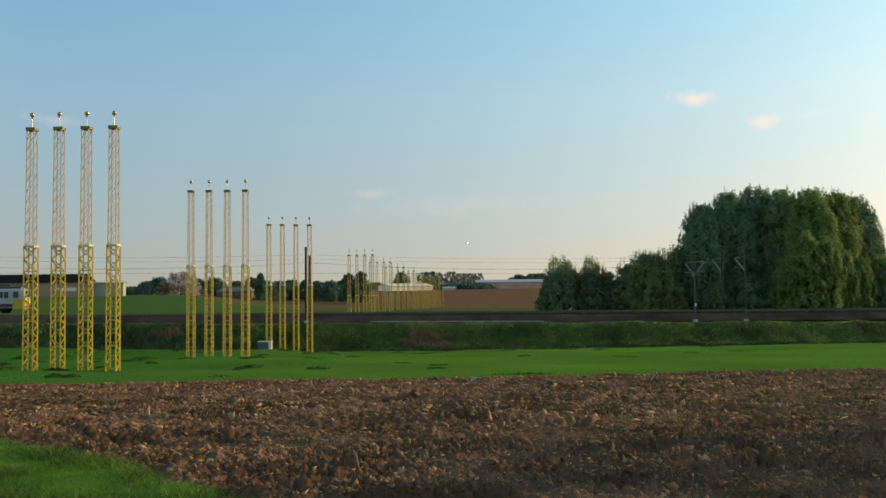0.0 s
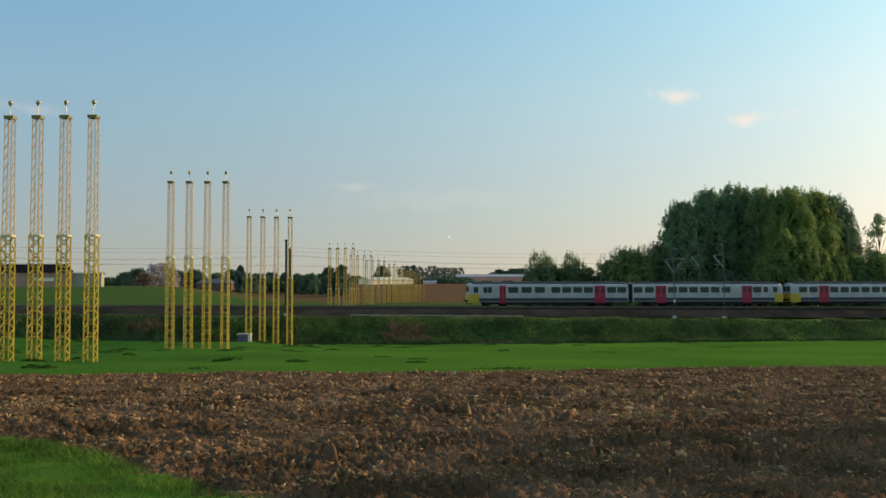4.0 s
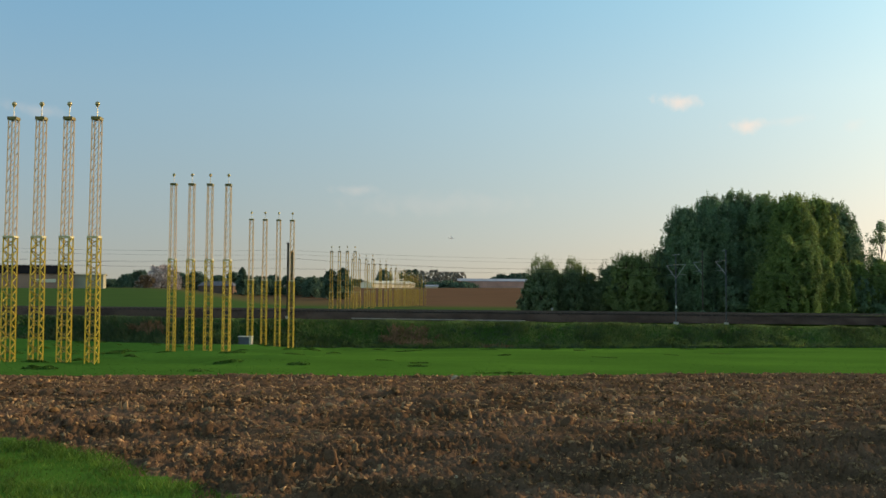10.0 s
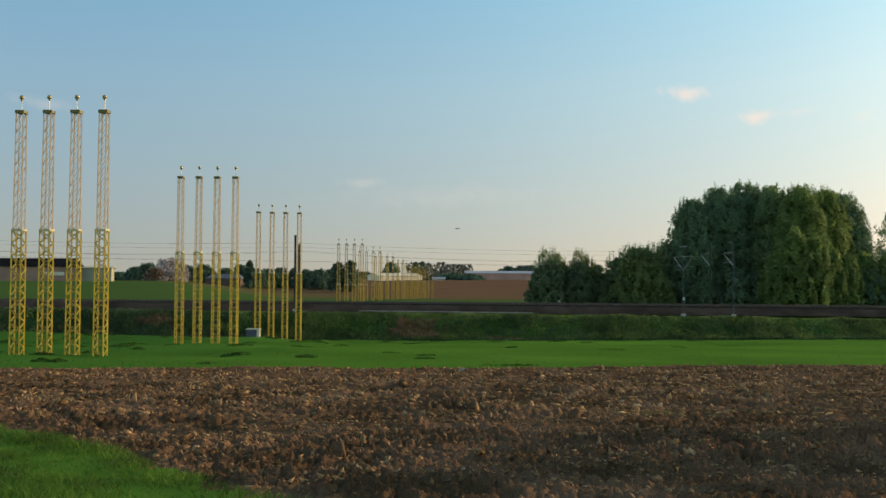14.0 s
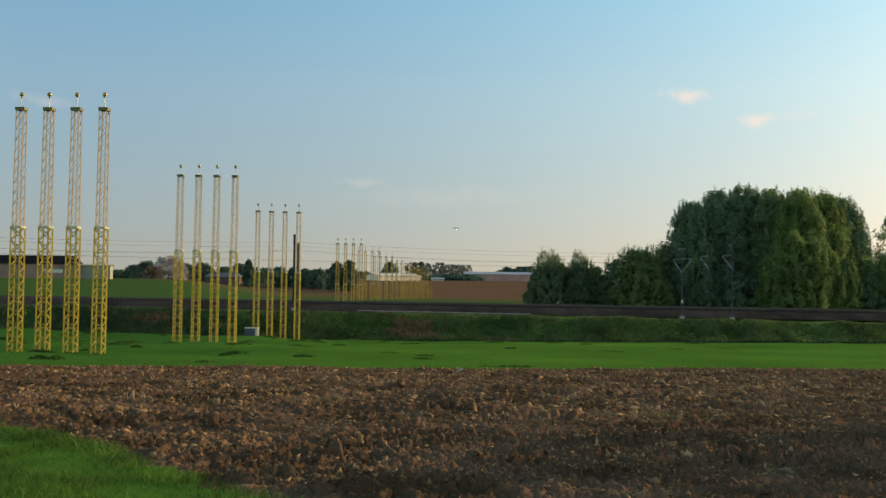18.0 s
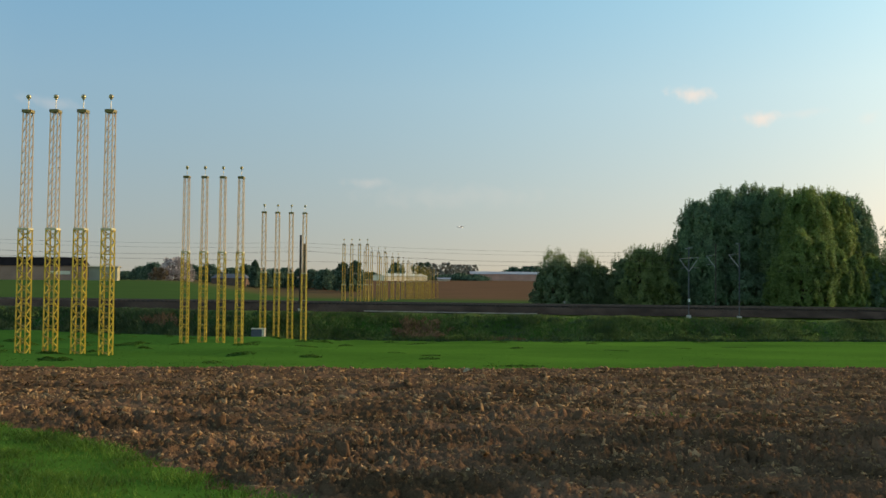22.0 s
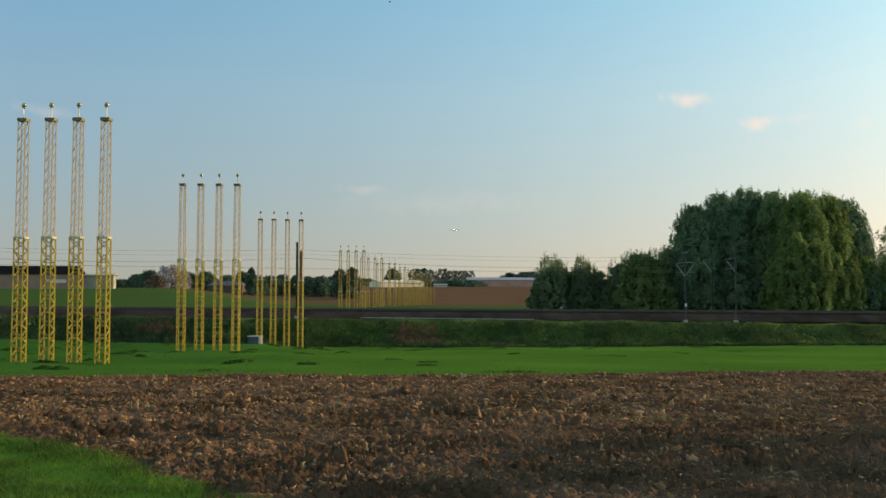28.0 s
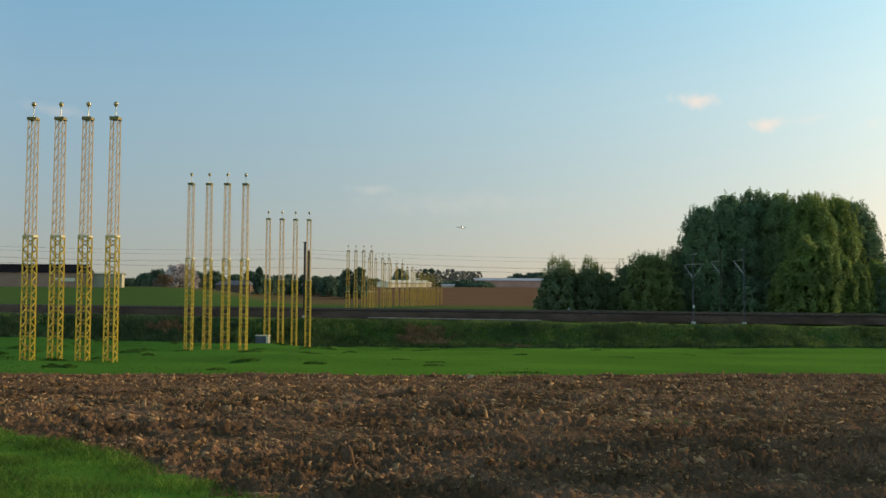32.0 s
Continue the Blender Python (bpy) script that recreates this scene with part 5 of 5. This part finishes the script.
def cloud_material(dense):
    m = bpy.data.materials.new("cloud")
    m.use_nodes = True
    nt = m.node_tree
    nt.nodes.clear()
    out = nt.nodes.new("ShaderNodeOutputMaterial")
    co = nt.nodes.new("ShaderNodeTexCoord")
    ln = nt.nodes.new("ShaderNodeVectorMath")
    ln.operation = "LENGTH"
    mp = nt.nodes.new("ShaderNodeMapping")
    mp.inputs["Location"].default_value, mp.inputs["Scale"].default_value = (-1, -1, 0), (2, 2, 0)
    nt.links.new(co.outputs["Generated"], mp.inputs["Vector"])
    n = nt.nodes.new("ShaderNodeTexNoise")
    n.inputs["Scale"].default_value, n.inputs["Detail"].default_value = 0.012, 7
    nt.links.new(co.outputs["Object"], n.inputs["Vector"])
    nt.links.new(mp.outputs["Vector"], ln.inputs[0])
    sub = nt.nodes.new("ShaderNodeMath")
    sub.operation = "SUBTRACT"
    nt.links.new(n.outputs["Fac"], sub.inputs[0])
    h = nt.nodes.new("ShaderNodeMath")
    h.operation = "MULTIPLY"
    h.inputs[1].default_value = 0.62
    nt.links.new(ln.outputs["Value"], h.inputs[0])
    nt.links.new(h.outputs["Value"], sub.inputs[1])
    mr = nt.nodes.new("ShaderNodeMapRange")
    mr.interpolation_type = "SMOOTHSTEP"
    mr.inputs["From Min"].default_value, mr.inputs["From Max"].default_value, mr.inputs["To Max"].default_value = 0.0, 0.55, dense
    nt.links.new(sub.outputs["Value"], mr.inputs["Value"])
    tr, em, mix = nt.nodes.new("ShaderNodeBsdfTransparent"), nt.nodes.new("ShaderNodeEmission"), nt.nodes.new("ShaderNodeMixShader")
    em.inputs["Color"].default_value, em.inputs["Strength"].default_value = (1.0, 0.86, 0.8, 1), 0.98
    nt.links.new(mr.outputs["Result"], mix.inputs["Fac"])
    nt.links.new(tr.outputs["BSDF"], mix.inputs[1])
    nt.links.new(em.outputs["Emission"], mix.inputs[2])
    nt.links.new(mix.outputs["Shader"], out.inputs["Surface"])
    return m


CLOUD, WISP, VEIL = cloud_material(0.62), cloud_material(0.16), cloud_material(0.07)


def cloud(az, el, w, h, tilt, mat=CLOUD):
    d = 4300.0
    p = Vector((math.sin(radians(az)) * math.cos(radians(el)), math.cos(radians(az)) * math.cos(radians(el)), math.sin(radians(el)))) * d
    s = 2 * d * math.tan(radians(51.0 / 2)) / 1568
    me = Soup().add([(-w * s / 2, -h * s / 2, 0), (w * s / 2, -h * s / 2, 0), (w * s / 2, h * s / 2, 0), (-w * s / 2, h * s / 2, 0)], [(0, 1, 2, 3)]).done("cloud", mat)
    ob = new("cloud", me)
    ob.matrix_world = look(p, (0, 0, 0)) @ pose(0, 0, 0, 0, 0, tilt)
    ob.visible_shadow = False
    tagged(ob, "small thin pinkish-white cloud in the evening sky", "cloud", "clouds", "structure")


# ---- train ----


def car_ring(x, w, z0, z1):
    """The cross-section of a car body at x."""
    h = w / 2
    return [(x, -h, z0), (x, h, z0), (x, h + 0.02, z0 + 0.9), (x, h, z1 - 0.75), (x, h - 0.12, z1 - 0.38), (x, h - 0.5, z1 - 0.1), (x, 0, z1),
            (x, -h + 0.5, z1 - 0.1), (x, -h + 0.12, z1 - 0.38), (x, -h, z1 - 0.75), (x, -h - 0.02, z1 - (z1 - z0) + 0.9)]


CARLEN = 24.5


def railcar(cab, doors, windows, label, panto=False):
    """A car whose cab, if any, looks along +x. doors: (centre, width); windows: (centre, width)."""
    t = thing("train_car", pose(0, 0, 0), label, "train car", "cars of the passing train")
    L = CARLEN / 2 - 0.25
    W = 2.82
    body = Soup()
    nose = [car_ring(L - 0.55, W, 0.72, 3.55), car_ring(L - 0.18, W - 0.16, 0.74, 3.5), car_ring(L, W - 0.5, 0.8, 3.35)]
    body.loft([car_ring(-L, W - 0.06, 0.72, 3.55), car_ring(-L + 0.12, W, 0.72, 3.58)] + nose)
    part("body", body, TRAINWHITE, t, "off-white painted body")
    rf = Soup()
    for x0, x1 in ((-L + 0.1, L - 0.6),):
        rf.loft([[(x, -1.05, 3.38), (x, 1.05, 3.38), (x, 0.95, 3.58), (x, 0.5, 3.72), (x, -0.5, 3.72), (x, -0.95, 3.58)] for x in (x0, x1)])
    roof = part("roof", rf, ROOFGREY, t, "dark grey roof")
    for k in range(7):
        a = -L + 2.0 + k * 3.2
        part("roof_vent", Soup().box(a - 0.7, a + 0.7, -0.42, 0.42, 3.722, 3.86), ROOFGREY, roof)
    part("stripe", Soup().box(-L + 0.15, L - 0.62, -W / 2 - 0.032, W / 2 + 0.032, 0.94, 1.3), TRAINBLUE, t, "dark blue waist stripe")
    part("sill", Soup().box(-L + 0.15, L - 0.62, -W / 2 - 0.02, W / 2 + 0.02, 0.7, 0.938), SKIRTGREY, t, "grey lower skirt")
    for a, w in windows:
        for s in (-1, 1):
            fr = part("window", Soup().box(a - w / 2 - 0.05, a + w / 2 + 0.05, s * (W / 2 - 0.02) - 0.03, s * (W / 2 - 0.02) + 0.03, 2.02, 2.92), UNDER, t, "dark window")
            part("pane", Soup().box(a - w / 2, a + w / 2, s * (W / 2 + 0.014) - 0.006, s * (W / 2 + 0.014) + 0.006, 2.08, 2.86), GLASSMAT, fr)
    for a, w in doors:
        for s in (-1, 1):
            for half in (-1, 1):
                c = a + half * w / 4
                d = part("door", Soup().box(c - w / 4 + 0.02, c + w / 4 - 0.02, s * (W / 2 + 0.045) - 0.012, s * (W / 2 + 0.045) + 0.012, 0.55, 3.1), TRAINRED, t, "red folding door")
                part("pane", Soup().box(c - w / 4 + 0.2, c + w / 4 - 0.2, s * (W / 2 + 0.066) - 0.006, s * (W / 2 + 0.066) + 0.006, 2.05, 2.8), DOORGLASS, d)
    for bx in (-L + 4.0, L - 4.0):
        bog = part("bogie", Soup().box(bx - 1.7, bx + 1.7, -1.12, -0.98, 0.38, 0.68).box(bx - 1.7, bx + 1.7, 0.98, 1.12, 0.38, 0.68).box(bx - 0.25, bx + 0.25, -0.98, 0.98, 0.4, 0.7), UNDER, t)
        for wx in (bx - 1.25, bx + 1.25):
            s = Soup()
            for sy in (-0.76, 0.76):
                s.tube([(wx, sy - 0.07, 0.46), (wx, sy + 0.07, 0.46)], [0.46, 0.46], 20)
            s.tube([(wx, -0.7, 0.46), (wx, 0.7, 0.46)], [0.08, 0.08], 8)
            part("wheelset", s, UNDER, bog)
    for x0, x1, z in ((-6.1, -3.3, 0.34), (-3.2, -0.5, 0.28), (-0.4, 2.4, 0.34), (2.5, 6.1, 0.3)):
        part("underfloor_box", Soup().box(x0, x1, -1.2, 1.2, z, 0.698), UNDER, t)
    part("gangway", Soup().box(-L - 0.34, -L - 0.003, -1.2, 1.2, 0.85, 3.4), UNDER, t, "black folding gangway")
    part("coupler", Soup().box(L - 0.1, L + 0.25, -0.12, 0.12, 0.78, 1.0), UNDER, t)
    if panto:
        p = part("pantograph", Soup().bar((-8.6, -0.5, 3.86), (-5.9, 0.0, 4.02), 0.06).bar((-8.6, 0.5, 3.86), (-5.9, 0.0, 4.02), 0.06).bar((-5.9, -0.75, 4.04), (-5.9, 0.75, 4.04), 0.09), UNDER, t, "folded pantograph")
        part("insulator_frame", Soup().box(-8.9, -6.1, -0.6, 0.6, 3.725, 3.83), UNDER, p)
    if cab:
        y = Soup()
        y.loft([[(x, -h, 0.6), (x, h, 0.6), (x, h, 1.92), (x, -h, 1.92)] for x, h in ((L - 1.5, W / 2 + 0.035), (L - 0.5, W / 2 + 0.035), (L - 0.14, W / 2 - 0.03), (L + 0.03, W / 2 - 0.2))])
        part("nose_panel", y, TRAINYELLOW, t, "yellow lower cab front")
        scr = Soup().box(L - 0.06, L + 0.03, -1.0, -0.08, 2.2, 3.0).box(L - 0.06, L + 0.03, 0.08, 1.0, 2.2, 3.0)
        part("windscreen", scr, GLASSMAT, t)
        for s in (-0.85, 0.85):
            part("headlight", Soup().tube([(L + 0.02, s, 1.5), (L + 0.07, s, 1.5)], [0.13, 0.13], 12), PALEWALL, t, "round headlight")
        part("buffer_beam", Soup().box(L - 0.4, L + 0.02, -1.25, 1.25, 0.45, 0.598), UNDER, t)
        for s in (-0.9, 0.9):
            part("buffer", Soup().tube([(L + 0.02, s, 0.9), (L + 0.3, s, 0.9), (L + 0.3, s, 0.9), (L + 0.36, s, 0.9)], [0.09, 0.09, 0.2, 0.2], 12), UNDER, t)
    return t


def build_train():
    """Two coupled pairs: leading cab car, two inner cars end to end, trailing cab car."""
    w = 1.25
    lead = railcar(True, [(7.25, 1.0), (-7.45, 1.7)],
                   [(10.88, 0.6), (9.65, 0.5), (8.95, 0.5), (3.7, 1.3), (1.85, 1.3), (-0.6, w), (-2.3, w), (-4, w), (-5.65, w), (-9.3, w), (-11, w)], CAR + " yellow cab end")
    inner = railcar(True, [(6.63, 1.65), (-7.42, 1.75)],
                    [(10.08, w), (8.38, w), (4.93, w), (3.18, w), (1.43, w), (-0.32, w), (-2.07, w), (-3.82, w), (-5.57, w), (-9.32, w), (-10.97, w)], CAR + " yellow inner end", True)
    inner_b = railcar(True, [(6.04, 1.65), (-7.66, 1.7)],
                      [(10.65, 0.6), (9.1, 0.6), (7.7, w), (2.7, w), (0.95, w), (-0.75, w), (-2.5, w), (-4.15, w), (-5.85, w), (-9.45, w), (-11.2, w)], CAR + " yellow inner end", True)
    trail = railcar(True, [(7.05, 1.0), (-7.6, 1.7)],
                    [(11.0, 0.6), (9.6, 0.5), (8.95, 0.5), (5.5, 1.4), (3.5, 1.4), (1.5, 1.4), (-0.9, w), (-2.55, w), (-4.2, w), (-5.85, w), (-9.4, w), (-10.95, w)], CAR + " yellow cab end")
    return [lead, inner, inner_b, trail]


CAR = "off-white train car, red doors, blue stripe,"
TRAIN = build_train()

# ---- aircraft ----


def build_aircraft():
    """A twin-engined airliner, nose along +y, with its wheels down."""
    t = thing("airliner", pose(0, 0, 0), "white twin-engined airliner on approach with bright landing lights", "airliner")

    def ring(y, r, z, n=14):
        return [(math.cos(2 * math.pi * k / n) * r, y, z + math.sin(2 * math.pi * k / n) * r) for k in range(n)]
    part("fuselage", Soup().loft([ring(18.6, 0.1, -0.4), ring(17.6, 0.95, -0.25), ring(15.5, 1.7, 0), ring(12.5, 1.98, 0), ring(-8, 1.98, 0), ring(-14, 1.25, 0.6), ring(-18.5, 0.3, 1.2)]), JET, t, smooth=True)

    def plate(pts, th):
        s = Soup()
        top = [(x, y, z + th / 2) for x, y, z in pts]
        bot = [(x, y, z - th / 2) for x, y, z in pts]
        n = len(pts)
        s.add(bot + top, [tuple(range(n - 1, -1, -1)), tuple(range(n, 2 * n))] + [(k, (k + 1) % n, n + (k + 1) % n, n + k) for k in range(n)])
        return s
    for sx in (-1, 1):
        part("wing", plate([(sx * 1.5, 4.2, -1.0), (sx * 6.5, 1.2, -0.55), (sx * 17.0, -4.6, 0.9), (sx * 17.0, -6.0, 0.9), (sx * 6.5, -4.0, -0.55), (sx * 1.5, -4.4, -1.0)], 0.45), JET, t)
        part("tailplane", plate([(sx * 0.6, -14.2, 1.1), (sx * 6.2, -17.4, 1.7), (sx * 6.2, -18.6, 1.7), (sx * 0.6, -17.6, 1.1)], 0.25), JET, t)
        part("flap", plate([(sx * 2.0, -4.45, -1.2), (sx * 12.0, -5.1, 0.1), (sx * 12.0, -6.0, -0.35), (sx * 2.0, -5.9, -1.8)], 0.15), JETGREY, t)
        part("engine", Soup().tube([(sx * 5.8, 5.2, -2.1), (sx * 5.8, 4.6, -2.1), (sx * 5.8, 1.8, -2.1), (sx * 5.8, 0.6, -2.05)], [1.0, 1.15, 1.1, 0.6], 14), JETGREY, t, smooth=True)
        part("pylon", Soup().box(sx * 5.8 - 0.15, sx * 5.8 + 0.15, -0.5, 3.5, -1.2, -0.5), JET, t)
        g1 = part("main_gear", Soup().bar((sx * 3.8, -1.0, -1.0), (sx * 3.8, -1.2, -3.4), 0.28), JETGREY, t)
        for o in (-0.45, 0.45):
            part("tyre", Soup().tube([(sx * 3.8 + o - 0.18, -1.2, -3.5), (sx * 3.8 + o + 0.18, -1.2, -3.5)], [0.58, 0.58], 14), TYRE, g1)
        part("landing_light", Soup().ball((sx * 3.3, 4.2, -1.0), 0.6, 8), LANDING, t, "bright landing light")
    part("fin", Soup().add([(-0.15, -12.5, 1.4), (-0.15, -17.0, 7.6), (-0.15, -18.8, 7.6), (-0.15, -17.8, 1.3), (0.15, -12.5, 1.4), (0.15, -17.0, 7.6), (0.15, -18.8, 7.6), (0.15, -17.8, 1.3)],
                           [(0, 1, 2, 3), (7, 6, 5, 4), (0, 4, 5, 1), (1, 5, 6, 2), (2, 6, 7, 3), (3, 7, 4, 0)]), JET, t)
    ng = part("nose_gear", Soup().bar((0, 13.0, -1.6), (0, 13.0, -3.3), 0.2), JETGREY, t)
    part("tyre", Soup().tube([(-0.3, 13.0, -3.4), (0.3, 13.0, -3.4)], [0.4, 0.4], 12), TYRE, ng)
    part("landing_light", Soup().ball((0, 13.35, -2.2), 0.2, 8), LANDING, t, "bright nose light")
    return t


AIRLINER = build_aircraft()

cloud(15.4, 11.3, 112, 44, 14)
cloud(19.3, 9.75, 92, 42, 9)
cloud(21.6, 9.9, 120, 26, 0, WISP)
cloud(25.0, 9.5, 60, 34, 0, WISP)
cloud(-22.7, 9.95, 140, 34, 10, WISP)
cloud(-4.3, 6.1, 120, 30, 4, WISP)
cloud(1.0, 5.3, 620, 70, 0, VEIL)

# ---- small flies near the lens ----


def fly():
    t = thing("fly", pose(0, 0, 0), "tiny dark fly on the wing", "fly", "flies")
    part("body", Soup().ball((0, 0, 0), 0.0013, 6, 0.9).ball((0.0015, 0, 0.0001), 0.0008, 6).ball((-0.0019, 0, 0), 0.0011, 6), FLYGREY, t)
    for s in (-1, 1):
        lo = [(0, s * 0.0006, 0.0009), (0.0006, s * 0.0034, 0.0017), (-0.0017, s * 0.0037, 0.0017), (-0.0017, s * 0.0006, 0.001)]
        part("wing", Soup().add(lo + [(x, y, z + 0.0001) for x, y, z in lo], [(0, 1, 2, 3), (7, 6, 5, 4), (0, 4, 5, 1), (1, 5, 6, 2), (2, 6, 7, 3), (3, 7, 4, 0)]), JETGREY, t)
    return t


FLIES = (fly(), fly())
# seconds and places of the two flies
FLY_PATHS = (
    ((0, -0.40, 2.36, 3.77), (11.8, -0.40, 2.55, 3.54), (12.4, -0.32, 3.01, 2.69), (12.6, -0.20, 3.13, 2.29), (12.8, 0.12, 3.11, 2.41), (13, 0.37, 3.08, 2.44), (13.2, 0.07, 3.08, 2.50), (13.4, -0.12, 3.00, 2.74), (13.9, -0.73, 2.50, 3.51), (17.8, 0.81, 2.47, 3.52), (18.4, 0.42, 3.00, 2.69), (18.6, 0.30, 3.13, 2.25), (19, 0.24, 3.16, 2.08), (19.3, 0.02, 3.18, 2.00), (19.6, -0.51, 2.98, 2.69), (20.2, -0.86, 2.38, 3.60), (32, -0.44, 2.37, 3.75)),
    ((0, 0.34, 2.30, 3.85), (12, 0.03, 2.56, 3.57), (12.4, -0.24, 3.02, 2.68), (12.6, -0.09, 3.09, 2.47), (12.8, 0.26, 3.05, 2.57), (13, 0.25, 3.05, 2.58), (13.2, 0.03, 3.08, 2.51), (13.4, 0.25, 3.00, 2.73), (13.9, 0.65, 2.43, 3.63), (27.5, -0.73, 2.49, 3.53), (27.9, -0.24, 2.99, 2.76), (28, -0.15, 3.05, 2.60), (28.3, 0.06, 3.07, 2.55), (28.5, 0.24, 2.99, 2.75), (29, 0.64, 2.42, 3.64), (32, 0.30, 2.30, 3.85)),
)

# ---- what moves ----
TRAIN_SPEED = 40.56
NOSE_START = -56.85


def motions():
    for k, car in enumerate(TRAIN):
        rows = []
        for t in (0.0, 8.0, 16.0, 24.0, 32.0):
            p = track_point(NOSE_START + TRAIN_SPEED * t - CARLEN * (k + 0.5) - 0.2 * k - (0.6 if k > 1 else 0), 134.4)
            turn = TRACK_TURN + (180 if k in (1, 3) else 0)
            rows.append((t, pose(p.x, p.y, p.z, 0, 0, turn)))
        walk(car, rows)
    for insect, path in zip(FLIES, FLY_PATHS):
        walk(insect, [(t, pose(x, y, z, 0, 0, 20)) for t, x, y, z in path])
    rows = []
    for t, dist, az, el in FLIGHT:
        a = radians(az)
        rows.append((t, pose(math.sin(a) * dist, math.cos(a) * dist, dist * math.tan(radians(el)) + EYE, 3.0, 0, 181.0)))
    walk(AIRLINER, rows)


# seconds, distance, degrees right of the y axis, degrees above the eye
FLIGHT = ((0.0, 4780, 1.59, 2.966), (6.0, 4360, 1.60, 3.03), (9.0, 4150, 1.60, 3.13), (13.0, 3870, 1.54, 3.27), (19.0, 3450, 1.48, 3.37), (23.0, 3170, 1.40, 3.45), (28.0, 2820, 1.28, 3.61), (32.0, 2540, 1.21, 3.80))

motions()
